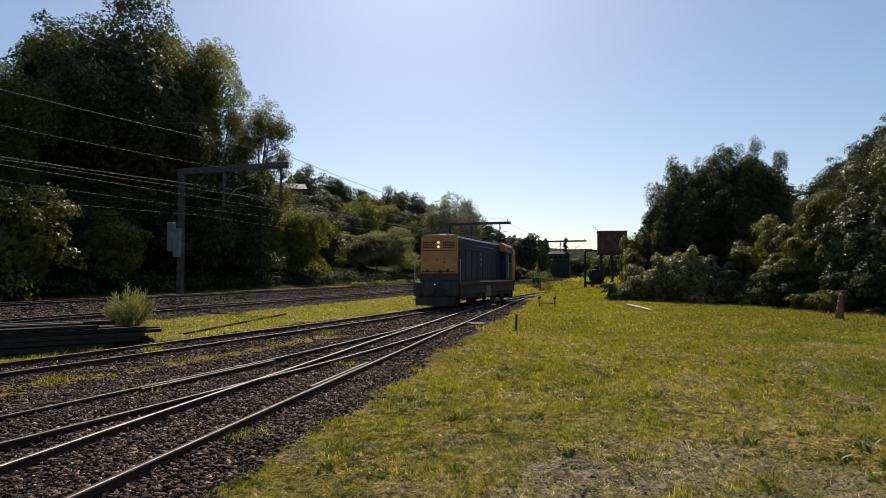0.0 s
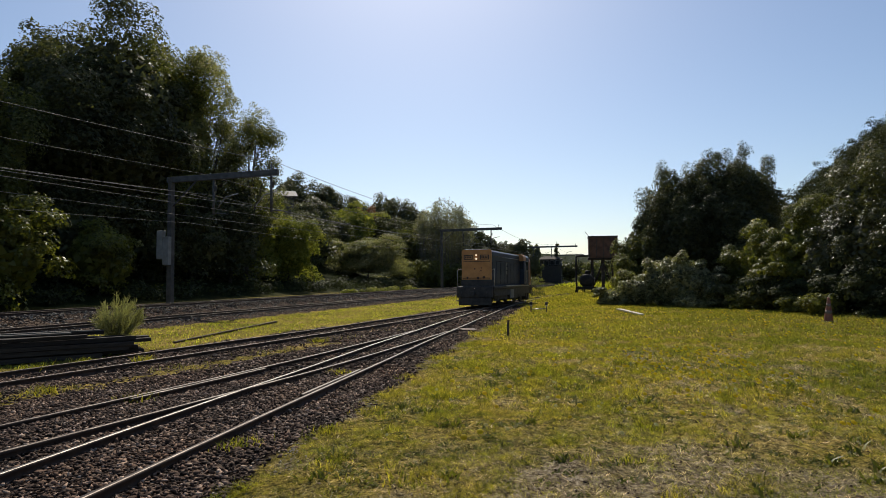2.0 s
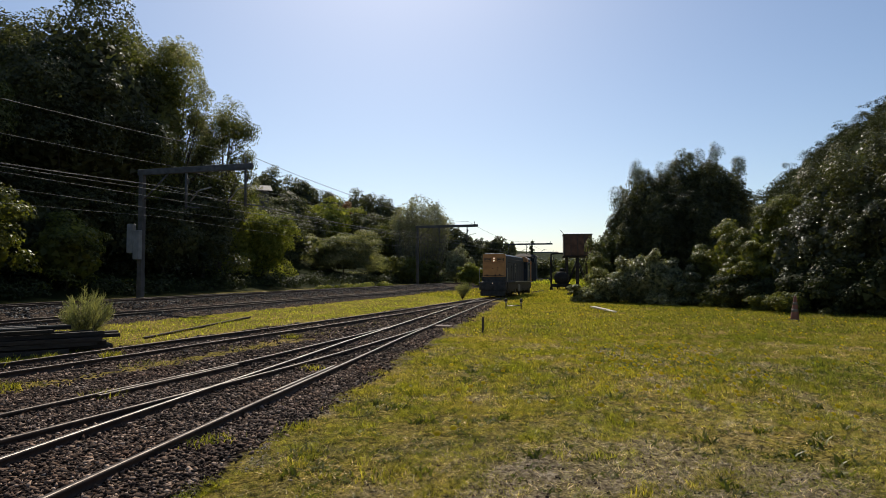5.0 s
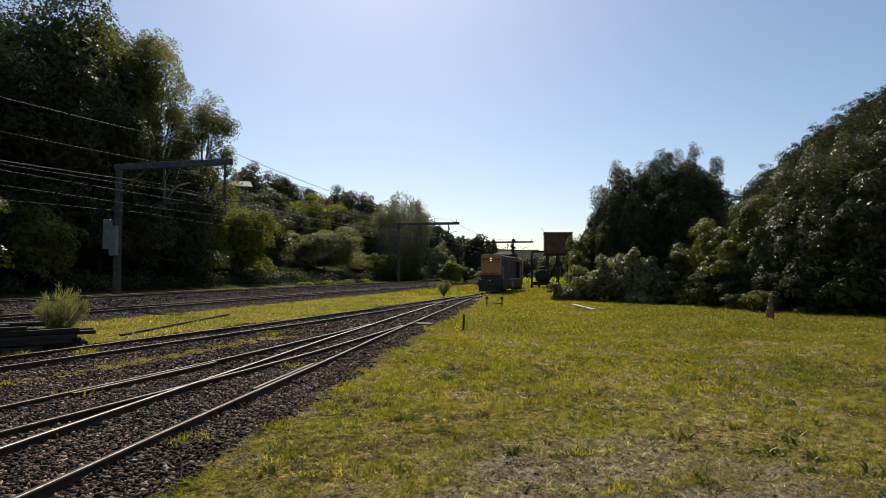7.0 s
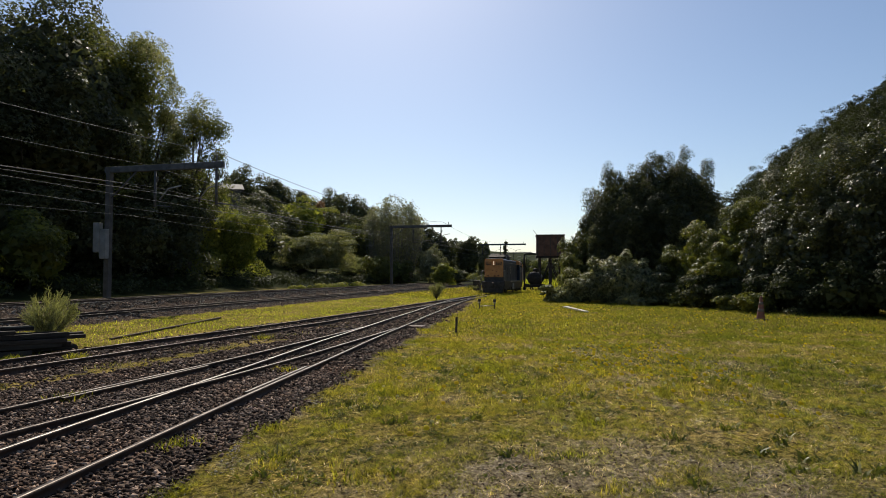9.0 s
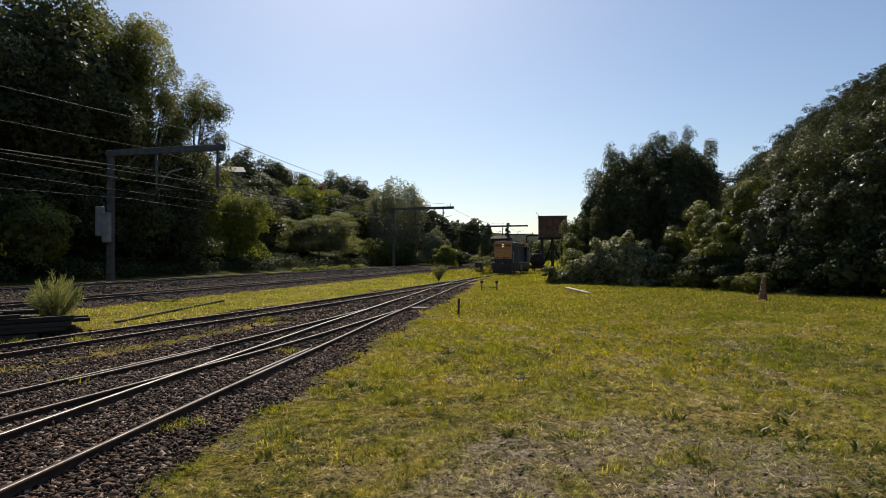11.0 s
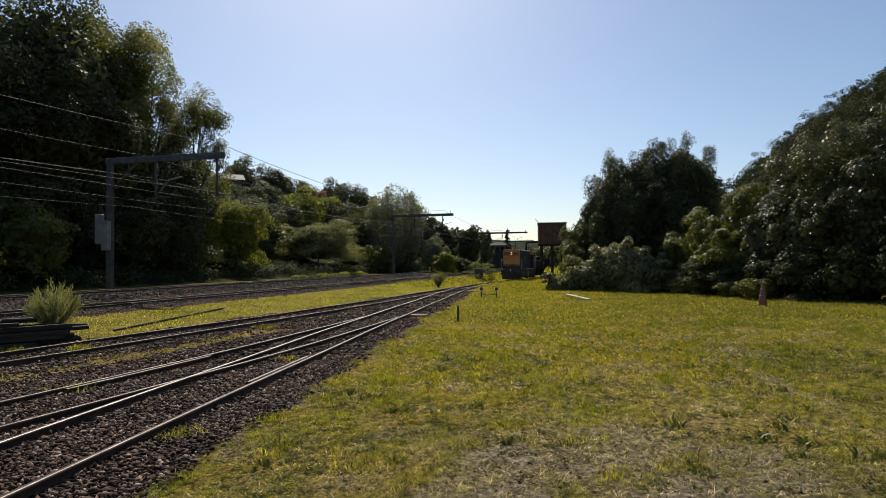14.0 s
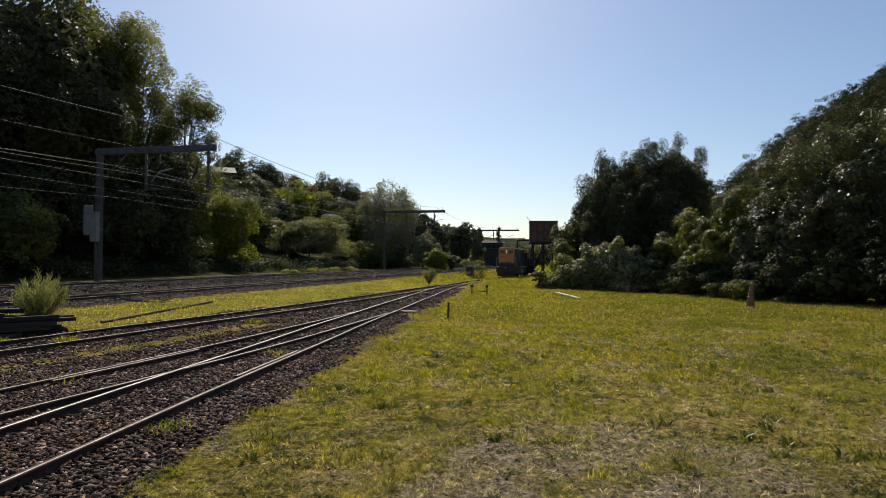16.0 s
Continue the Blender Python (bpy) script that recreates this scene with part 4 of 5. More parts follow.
def conifer():
    x, y = spot(11.3, 150)
    z0 = float(height(x, y))
    ob = thing("conifer", "dark narrow conifer with tiered branches far off", "tree", pose(x, y, z0))
    cs, ns = [], []
    for k in range(46):
        h = rng.uniform(1.0, 9.2)
        r = 2.1 * (1 - h / 10.2) * rng.uniform(0.6, 1.2)
        a = rng.uniform(0, 6.28)
        q = rng.random(40)
        cs.append(np.stack([np.cos(a) * q * r, np.sin(a) * q * r, h + 0.35 * q - 0.55 * q * q], 1) + rng.normal(0, 0.12, (40, 3)))
        ns.append(np.tile((0, 0, 1.0), (40, 1)))
    V, F = leaves(np.concatenate(cs), np.concatenate(ns), 0.36)
    part("trunk", bar([(0, 0, -0.1), (0, 0, 9.8)], [0.2, 0.04]), BARK, ob)
    part("crown", mesh_np("crown", V, F, DARK_LEAF), None, ob)


conifer()

# the trees and brambles at the edge of the meadow
for b, d, top, w in ((20.0, 46.5, 7.9, 2.9), (21.3, 46, 9.4, 3.5), (23.2, 46.5, 9.7, 3.9), (25.2, 46, 10.2, 3.9), (26.8, 45.5, 10.2, 3.5), (28.2, 46, 9.5, 3.1), (24.4, 48, 9.4, 5.0), (22.5, 44.5, 7.2, 4.0), (26.0, 44.5, 7.8, 4.2), (20.5, 45.5, 5.0, 3.4), (28.2, 44.8, 5.4, 3.2)):
    at_tree(b, d, "dense dark evergreen tree with ragged top", top, w, DARK_LEAF, n=11500, leaf=0.135, low=0.03, mains=16, subs=10, taper=0.6, plume=1.12, swell=0.34, group="trees beside the meadow")
for b, d, top, w in ((17.3, 48, 4.4, 2.2), (18.3, 47, 5.6, 2.4), (17.6, 45.5, 3.2, 2.4)):
    at_tree(b, d, "small green tree beside the brambles", top, w, MID_LEAF, n=5000, leaf=0.16, low=0.05, group="trees beside the meadow")
for b, d, top, w in ((16.4, 41.5, 0.9, 2.2), (17.6, 41.3, 1.4, 2.6), (18.9, 41, 2.0, 2.8), (20.3, 40.5, 2.7, 2.9), (21.8, 40, 3.0, 3.0), (23.3, 39.2, 2.5, 2.6), (24.4, 38.6, 1.7, 1.9), (15.7, 42, 0.6, 1.4)):
    at_tree(b, d, "pale green bramble thicket with arching shoots", top, w, BRAMBLE_LEAF, n=6500, leaf=0.15, low=0.0, mains=14, subs=9, taper=0.45, depth=w * 1.1, swell=0.34, name="bramble", category="shrub", group="brambles beside the meadow")
for b, d, top, w, mat in ((27.3, 40, 3.5, 3.2, OLIVE_LEAF), (28.9, 38.5, 4.9, 3.8, OLIVE_LEAF), (31.3, 37.5, 5.5, 3.8, OLIVE_LEAF), (30.0, 36.4, 3.4, 3.4, OLIVE_LEAF), (33.2, 36.8, 6.1, 3.4, OLIVE_LEAF), (35.5, 36, 7.6, 4.2, GLOSSY_LEAF), (38.6, 35, 8.4, 4.4, GLOSSY_LEAF),
                          (33.2, 35, 4.2, 3.4, GLOSSY_LEAF), (36.6, 33.8, 5.4, 3.8, GLOSSY_LEAF), (40.4, 33, 6.2, 4.0, GLOSSY_LEAF), (42.2, 34, 8.6, 4.8, GLOSSY_LEAF), (46.5, 32.5, 8.8, 5.6, GLOSSY_LEAF), (52, 30, 8.4, 6.5, GLOSSY_LEAF)):
    lab = "glossy dark evergreen shrub with bright leaf tips" if mat is GLOSSY_LEAF else "glossy olive-green shrub with sunlit leaf tips"
    at_tree(b, d, lab, top * 0.95, w, mat, n=15500, leaf=0.13, low=0.0, mains=14, subs=8, taper=0.52, swell=0.34, name="shrub", category="shrub", group="shrubs beside the meadow")
for b, d, top, w in ((30.5, 33.5, 0.7, 1.6), (32.3, 31.6, 0.8, 1.5), (31.6, 32.6, 0.6, 1.3), (27.0, 37.0, 0.8, 2.0)):
    at_tree(b, d, "low leafy weeds at the foot of the shrubs", top, w, OLIVE_LEAF, n=1500, leaf=0.13, low=0.0, taper=0.48, name="shrub", category="shrub", group="shrubs beside the meadow")
# added row; the shade under the tall shrubs is put into its leaf colour
for b, d, top, w in ((27.2, 37.6, 1.5, 3.0), (29.2, 35.9, 1.7, 3.2), (31.6, 34.9, 1.7, 3.2), (34.0, 33.4, 2.1, 3.4), (36.6, 32.4, 2.3, 3.4), (39.4, 31.4, 2.4, 3.6), (42.6, 30.4, 2.6, 3.6), (46.5, 29, 2.6, 4.0)):
    at_tree(b, d, "low dark evergreen shrub in front of the taller shrubs", top, w, HILL_LEAF, n=3600, leaf=0.18, low=0.0, taper=0.4, depth=w * 0.8, name="shrub", category="shrub", group="shrubs beside the meadow")


def forest(name, label, bearings, d0, d1, count, leaf, size, material, per):
    """Round crowns that stand close together on a slope."""
    cs, ns = [], []
    for _ in range(count):
        x, y = spot(rng.uniform(*bearings), rng.uniform(d0, d1))
        r = size * rng.uniform(0.6, 1.35)
        p, nn, _c = cauliflower(per, 7, 6, 0.42, 0.45)
        cs.append(np.array((x, y, float(height(x, y)) + r * 0.35)) + p[p[:, 2] > -0.5] * r * np.array((1, 1, 0.85)))
        ns.append(nn[p[:, 2] > -0.5])
    V, F = leaves(np.concatenate(cs), np.concatenate(ns), leaf)
    tagged(new(name, mesh_np(name, V, F, material)), label, "forest", kind="stuff")


forest("hillside_forest", "dark bush-covered hillside above the meadow", (26.5, 45), 108, 172, 260, 0.23, 2.8, HILL_LEAF, 1050)
forest("hillside_forest", "dark bush-covered hillside beyond the shrubs", (46, 62), 90, 170, 90, 0.6, 3.4, HILL_LEAF, 220)


def slope_forest():
    cs, ns = [], []
    for _ in range(230):
        u, s = rng.uniform(-52, -13), rng.uniform(5, 170)
        x, y = main_point(u, s)
        z, r, per = float(height(x, y)), rng.uniform(1.8, 3.6), 190
        d = rng.normal(0, 1, (per, 3))
        d /= np.linalg.norm(d, axis=1)[:, None]
        d[:, 2] = np.abs(d[:, 2]) - 0.15
        cs.append(np.array((x, y, z + r * 0.4)) + d * r * (1 - 0.35 * rng.random((per, 1)) ** 2))
        ns.append(d + np.array((0, 0, 0.4)))
    V, F = leaves(np.concatenate(cs), np.concatenate(ns), 0.5)
    tagged(new("hillside_forest", mesh_np("hillside_forest", V, F, DARK_LEAF)), "dark wooded slope behind the main line", "forest", kind="stuff")


slope_forest()


def undergrowth():
    """Low dark growth along the foot of the wood, down to the track's edge."""
    for material, n, u0, u1, hi, label in ((HILL_LEAF, 170, -9.5, -6.6, 0.95, "dark undergrowth along the main line"), (BRIGHT_LEAF, 26, -5.2, -4.4, 0.45, "pale green weeds along the main line")):
        cs, ns = [], []
        for _ in range(n):
            s_ = rng.uniform(-24, 125) if material is HILL_LEAF else rng.uniform(24, 44)
            x, y = main_point(rng.uniform(u0, u1), s_)
            z, r, per = float(height(x, y)), hi * rng.uniform(0.6, 1.25), 170
            d = rng.normal(0, 1, (per, 3))
            d /= np.linalg.norm(d, axis=1)[:, None]
            d[:, 2] = np.abs(d[:, 2]) - 0.05
            cs.append(np.array((x, y, z)) + d * r * np.array((1.1, 1.1, 1.0)) * (1 - 0.5 * rng.random((per, 1)) ** 2))
            ns.append(d + np.array((0, 0, 0.3)))
        V, F = leaves(np.concatenate(cs), np.concatenate(ns), 0.2 if material is HILL_LEAF else 0.16)
        tagged(new("undergrowth", mesh_np("undergrowth", V, F, material)), label, "undergrowth", kind="stuff")


undergrowth()


def fine_bush(x, y, z, h, w, n, label):
    """A wispy bush of upright stems with fine needles."""
    ob = thing("wispy_bush", label, "shrub", pose(x, y, z))
    bm = bmesh.new()
    cs, ups = [], []
    for _ in range(60):
        a, q = rng.uniform(0, 6.28), rng.random() ** 0.6
        tip = Vector((math.cos(a) * q * w / 2, math.sin(a) * q * w / 2, h * rng.uniform(0.65, 1.0) * (1 - 0.25 * q)))
        tube(bm, [(0, 0, -0.05), tip * 0.5 + Vector((0, 0, 0.08 * h)), tip], [0.009, 0.006, 0.003], 4)
        k = rng.random(n // 60) ** 0.7
        for f in k:
            cs.append(np.array(tip) * (0.2 + 0.86 * f) + rng.normal(0, 0.03, 3))
            ups.append(np.array(tip) + rng.normal(0, 0.35 * h, 3))
    part("branchwork", bm, BARK, ob)
    cs = np.array(cs)
    ups = np.array(ups) / np.linalg.norm(ups, axis=1)[:, None]
    side = np.cross(ups, rng.normal(0, 1, ups.shape))
    side *= 0.006 / np.linalg.norm(side, axis=1)[:, None]
    V = np.stack([cs - side, cs + side, cs + ups * rng.uniform(0.08, 0.2, (len(cs), 1))], 1).reshape(-1, 3)
    F = np.arange(len(V)).reshape(-1, 3)
    part("foliage", mesh_np("foliage", V, F, GREY_LEAF), None, ob)


fine_bush(-7.75, 15.2, -0.1, 1.32, 1.2, 6000, "wispy grey-green bush behind the timber stack")
fine_bush(3.85, 45.2, -0.2, 1.3, 1.2, 4600, "wispy grey-green bush beside the siding")


# ---- overhead line ----
def mast(x, y, label, reach=7.2, boxes_on=False, top=7.9):
    """A mast with a beam over both main tracks; local x points across the line."""
    z0 = float(height(x, y))
    H = top - z0
    ob = thing("overhead_line_mast", label, "overhead line mast", pose(x, y, z0, 0, 0, -19.4), "masts of the overhead line")
    bm = bmesh.new()
    box(bm, -0.16, 0.16, -0.14, 0.14, -0.2, H - 0.05, 0.02, 0.03)
    part("post", bm, CONCRETE, ob)
    bm = bmesh.new()
    box(bm, -0.25, reach, -0.11, 0.11, H - 0.36, H - 0.04, 0.015)
    part("beam", bm, GALV, ob)
    part("brace", bar([(0.15, 0, H - 1.7), (1.7, 0, H - 0.36)], 0.045), GALV, ob)
    for xx in (2.9, 6.6):
        part("drop_tube", bar([(xx, 0, H - 0.36), (xx, 0, H - 2.3)], 0.07), GALV, ob)
        part("registration_arm", bar([(xx, 0, H - 2.2), (xx + 0.9, 0, H - 2.3)], 0.03, 6), GALV, ob)
        part("insulator", lathe([(0.03, H - 1.0), (0.07, H - 0.98), (0.03, H - 0.9), (0.07, H - 0.86), (0.03, H - 0.78), (0.07, H - 0.74), (0.03, H - 0.68)], 10), CONCRETE, ob).location.x = xx + 0.12
    for xx in (reach * 0.45, reach * 0.8):
        part("bracket_arm", bar([(xx, 0.05, H - 1.9), (xx + 0.5, 0.05, H - 1.35), (xx + 1.3, 0.05, H - 1.2)], 0.035, 6), BOXGREY, ob, "pale bracket arm")
    part("wire_holder", bar([(reach - 0.4, 0, H - 0.1), (reach - 0.4, 0, H + 0.32)], 0.04), GALV, ob)
    if boxes_on:
        for xx, zz in ((-0.42, 2.55), (0.0, 2.2)):
            bm = bmesh.new()
            box(bm, xx - 0.2, xx + 0.2, -0.42, -0.15, zz, zz + 1.6, 0.03)
            part("equipment_box", bm, BOXGREY, ob, "tall pale grey equipment box")
    return ob


MASTS = [main_point(-2.9, s) for s in (-48, -0.1, 47.4, 97.0, 146.0)]
for i, p in enumerate(MASTS):
    mast(p[0], p[1], "concrete mast with a long steel beam over two tracks" if i != 1 else "concrete mast with steel beam and two equipment boxes", (7.0, 7.0, 8.0, 11.8, 8.0)[i], i == 1, 7.95 if i > 1 else 7.48)


def wires():
    """Wires that sag from mast to mast; each is one continuous cable."""
    runs = [(0.0, 5.35, 0.0, 0.007, "contact wire"), (0.0, 6.66, 0.55, 0.0075, "catenary wire"), (3.7, 5.3, 0.0, 0.007, "contact wire"), (3.7, 5.8, 0.4, 0.0075, "catenary wire"),
            (3.9, 8.28, 0.85, 0.009, "feeder cable"), (-0.9, 7.95, 0.5, 0.008, "feeder cable"), (-2.4, 7.0, 0.5, 0.0075, "feeder cable"), (-1.6, 5.2, 0.4, 0.0065, "earth wire")]
    for u, z, sag, r, what in runs:
        pts = []
        stops = [-48, -0.1, 47.4, 97.0, 146.0]
        for a, b in zip(stops[:-1], stops[1:]):
            for k in range(16):
                f = k / 16
                x, y = main_point(u, a + (b - a) * f)
                drop = 0.42 if b < 0 else 0.42 * (1 - f) if a < 0 else 0.0
                pts.append((x, y, z - drop - sag * 4 * f * (1 - f)))
        x, y = main_point(u, stops[-1])
        pts.append((x, y, z))
        bm = bar(pts, r * 1.5, 6)
        me = bpy.data.meshes.new("overhead_wire")
        bm.to_mesh(me)
        bm.free()
        me.materials.append(WIRE)
        tagged(new("overhead_wire", me), "thin metal " + what + " above the main line", "overhead wire", "wires of the overhead line")


wires()


# ---- water tower and the far end of the yard ----
def water_tower():
    x, y = spot(15.35, 82)
    z0 = float(height(x, y))
    ob = thing("water_tower", "rusty square water tank on a timber trestle", "water tower", pose(x, y, z0, 0, 0, -12))
    bm = bmesh.new()
    box(bm, -1.78, 1.78, -1.5, 1.5, 4.0 - z0, 6.7 - z0, 0.05)
    part("tank", bm, RUST, ob)
    for i in range(5):
        for s in (-1.53, 1.53):
            xx = -1.7 + i * 0.85
            part("tank_rib", boxes((xx - 0.04, xx + 0.04, s - 0.04, s + 0.04, 4.0 - z0, 6.72 - z0)), BLACK, ob)
    part("tank_rim", boxes((-1.85, 1.85, -1.57, 1.57, 6.66 - z0, 6.78 - z0), bevel=0.02), BLACK, ob)
    part("deck", boxes((-1.9, 1.9, -1.6, 1.6, 3.78 - z0, 3.98 - z0), bevel=0.02), TIMBER, ob)
    for xx in (-1.35, 0.0, 1.35):
        for yy in (-1.2, 1.2):
            part("leg", boxes((xx - 0.14, xx + 0.14, yy - 0.14, yy + 0.14, -0.1, 3.78 - z0), bevel=0.01), TIMBER, ob)
    for yy in (-1.36, 1.36):
        part("brace", bar([(-1.3, yy, 0.7), (0.1, yy, 3.6 - z0)], 0.09, 4), TIMBER, ob)
        part("brace", bar([(1.3, yy, 0.7), (-0.1, yy, 3.6 - z0)], 0.09, 4), TIMBER, ob)
    part("gauge_pole", bar([(-1.7, -1.5, 6.7 - z0), (-2.2, -1.5, 7.3 - z0)], 0.03, 5), GALV, ob)


def water_crane():
    x, y = spot(13.0, 81)
    z0 = float(height(x, y))
    ob = thing("water_crane", "dark iron water crane with a level arm", "water crane", pose(x, y, z0, 0, 0, -12))
    part("column", lathe([(0.2, -0.1), (0.2, 0.3), (0.12, 0.5), (0.11, 4.5), (0.13, 4.6)], 12), SOOT, ob)
    part("arm", bar([(0, 0, 4.5), (0.12, 0, 4.72), (0.5, 0, 4.75), (2.0, 0.3, 4.75)], 0.13, 10), SOOT, ob)
    part("spout", bar([(0, 0, 4.55), (0, 0, 3.6), (0.05, -0.1, 3.0)], [0.11, 0.14, 0.18], 10), SOOT, ob)


def tank_wagon():
    x, y = spot(13.9, 79)
    z0 = float(height(x, y))
    ob = thing("tank_wagon", "black round-ended tank wagon standing beyond the meadow", "railway wagon", pose(x, y, z0, 0, 0, -17))
    part("tank", lathe([(0.02, -0.22), (0.55, -0.17), (0.76, -0.06), (0.85, 0.1), (0.85, 5.6), (0.8, 5.8), (0.1, 5.95)], 28, "y"), SOOT, ob).location.z = 1.55
    part("end_ring", lathe([(0.86, 0.1), (0.89, 0.12), (0.89, 0.2), (0.86, 0.22)], 28, "y"), SOOT, ob).location.z = 1.55
    part("dome", lathe([(0.34, 0), (0.34, 0.35), (0.26, 0.46), (0.03, 0.5)], 16), SOOT, ob).location = (0, 2.8, 2.36)
    part("underframe", boxes((-1.0, 1.0, -0.1, 5.9, 0.55, 0.75), bevel=0.02), SOOT, ob)
    part("headstock", boxes((-1.15, 1.15, -0.3, -0.1, 0.45, 0.85), bevel=0.02), SOOT, ob)
    for yy in (1.1, 4.7):
        for s in (-0.53, 0.53):
            part("wheel", lathe([(0.46, -0.06), (0.46, 0.04), (0.4, 0.06), (0.1, 0.08)], 20, "x"), SOOT, ob).location = (s, yy, 0.48)


def signal_box():
    x, y = spot(10.7, 150)
    z0 = float(height(x, y))
    ob = thing("signal_box", "dark weatherboard signal box with a row of windows", "railway building", pose(x, y, z0, 0, 0, -18))
    part("wall", boxes((-2.6, 2.6, -1.8, 1.8, -0.2, 3.9), bevel=0.02), BLACK, ob)
    bm = boxes((-2.5, 2.5, -1.7, 1.7, 3.9, 5.5), bevel=0.02)
    part("upper_wall", bm, SOOT, ob)
    for i in range(4):
        xx = -1.85 + i * 1.22
        w = part("window", boxes((xx - 0.5, xx + 0.5, -1.78, -1.7, 4.1, 5.2)), ROOF_GREY, ob)
        part("pane", boxes((xx - 0.42, xx + 0.42, -1.80, -1.783, 4.18, 5.12)), GLASS, w)
    bm = bmesh.new()
    vs = [bm.verts.new(v) for v in ((-3.0, -2.2, 5.5), (3.0, -2.2, 5.5), (3.0, 2.2, 5.5), (-3.0, 2.2, 5.5), (-1.6, 0, 6.3), (1.6, 0, 6.3))]
    for f in ((0, 1, 5, 4), (1, 2, 5), (2, 3, 4, 5), (3, 0, 4), (3, 2, 1, 0)):
        bm.faces.new([vs[i] for i in f])
    part("roof", bm, TIMBER, ob)


def hill_house():
    x, y = spot(-14.1, 100)
    z0 = float(height(x, y))
    ob = thing("house", "pale house with a light roof among the hillside trees", "house", pose(x, y, z0, 0, 0, 20))
    top = 15.6 - z0
    part("wall", boxes((-2.0, 2.0, -2, 2, -0.3, top - 1.1)), CONCRETE, ob)
    bm = bmesh.new()
    vs = [bm.verts.new(v) for v in ((-2.5, -2.5, top - 1.1), (2.5, -2.5, top - 1.1), (2.5, 2.5, top - 1.1), (-2.5, 2.5, top - 1.1), (-2.5, 0, top), (2.5, 0, top))]
    for f in ((0, 1, 5, 4), (1, 2, 5), (2, 3, 4, 5), (3, 0, 4), (3, 2, 1, 0)):
        bm.faces.new([vs[i] for i in f])
    part("roof", bm, GALV, ob)
    w = part("window", boxes((-1.6, -0.2, -2.06, -2.0, top - 2.8, top - 1.6)), WHITE, ob)
    part("pane", boxes((-1.5, -0.3, -2.09, -2.063, top - 2.7, top - 1.7)), GLASS, w)


water_tower()
water_crane()
tank_wagon()
signal_box()
hill_house()


# ---- small things in the yard ----
def timber_stack():
    ob = thing("timber_stack", "low ragged stack of old dark timbers beside the siding", "timber stack", pose(-7.05, 14.05, -0.12, 0, 0, 36.5))
    r = random.Random(4)
    for layer in range(5):
        for row in range(4):
            L0, L1 = -5.6 + r.uniform(-0.4, 0.4), 0.25 + r.uniform(-0.75, 0.3) + (0.3 if layer == 2 else 0)
            if layer == 4:
                L1 -= r.uniform(0.0, 1.6)
            y0 = row * 0.25 + r.uniform(-0.04, 0.03)
            z0 = 0.04 + layer * 0.108
            m = pose(0, 0, r.uniform(-0.012, 0.012), r.uniform(-3, 3), r.uniform(-0.35, 0.35), r.uniform(-1.2, 1.2))
            bm = bmesh.new()
            n, up, wide = 9, r.uniform(0.07, 0.1), r.uniform(0.17, 0.22)
            rings = []
            for k in range(n):
                x = L0 + (L1 - L0) * k / (n - 1)
                w = [r.uniform(-0.007, 0.007) for _ in range(8)]
                rings.append([bm.verts.new(m @ Vector((x, y0 + a + w[2 * q], z0 + b + w[2 * q + 1]))) for q, (a, b) in enumerate(((0, 0), (wide, 0), (wide, up), (0, up)))])
            for u, v in zip(rings[:-1], rings[1:]):
                for q in range(4):
                    bm.faces.new((u[q], u[(q + 1) % 4], v[(q + 1) % 4], v[q]))
            bm.faces.new(rings[0][::-1])
            bm.faces.new(rings[-1])
            bmesh.ops.recalc_face_normals(bm, faces=bm.faces)
            part("timber", bm, TIMBER, ob)
    # two loose boards on top, bleached along their edges
    for y0, x0, x1, turn in ((-0.06, -5.2, -1.0, 1.5), (0.3, -4.6, -0.4, -2.0)):
        bm = bmesh.new()
        box(bm, x0, x1, y0, y0 + 0.14, 0.585, 0.615, 0.006, 0, pose(0, 0, 0, 0, 0.2, turn))
        part("board", bm, GREY_WOOD, ob, "grey weathered board")


def traffic_cone():
    x, y = 14.45, 22.5
    ob = thing("traffic_cone", "tall dirty orange traffic cone with white bands on the grass", "traffic cone", pose(x, y, float(height(x, y)) - 0.01, 2, 1, 25))
    part("base", boxes((-0.21, 0.21, -0.21, 0.21, 0.0, 0.06), bevel=0.015), BLACK, ob)
    part("cone_body", lathe([(0.155, 0.06), (0.15, 0.1), (0.045, 0.9), (0.035, 0.93), (0.02, 0.93)], 20), ORANGE, ob)
    for h0, h1 in ((0.33, 0.45), (0.6, 0.7)):
        part("band", lathe([(0.153 - 0.128 * (h0 - 0.08), h0), (0.153 - 0.128 * (h1 - 0.08), h1)], 20), DULL_BAND, ob, "dirty white reflective band")


def stake():
    x, y = 2.15, 18.2
    ob = thing("iron_stake", "short dark iron stake standing in the grass", "stake", pose(x, y, float(height(x, y)), 1, 2, 10))
    part("shaft", boxes((-0.03, 0.03, -0.02, 0.02, -0.15, 0.46), bevel=0.004), BLACK, ob)
    part("cap", boxes((-0.036, 0.036, -0.026, 0.026, 0.455, 0.475), bevel=0.004), RUST, ob)


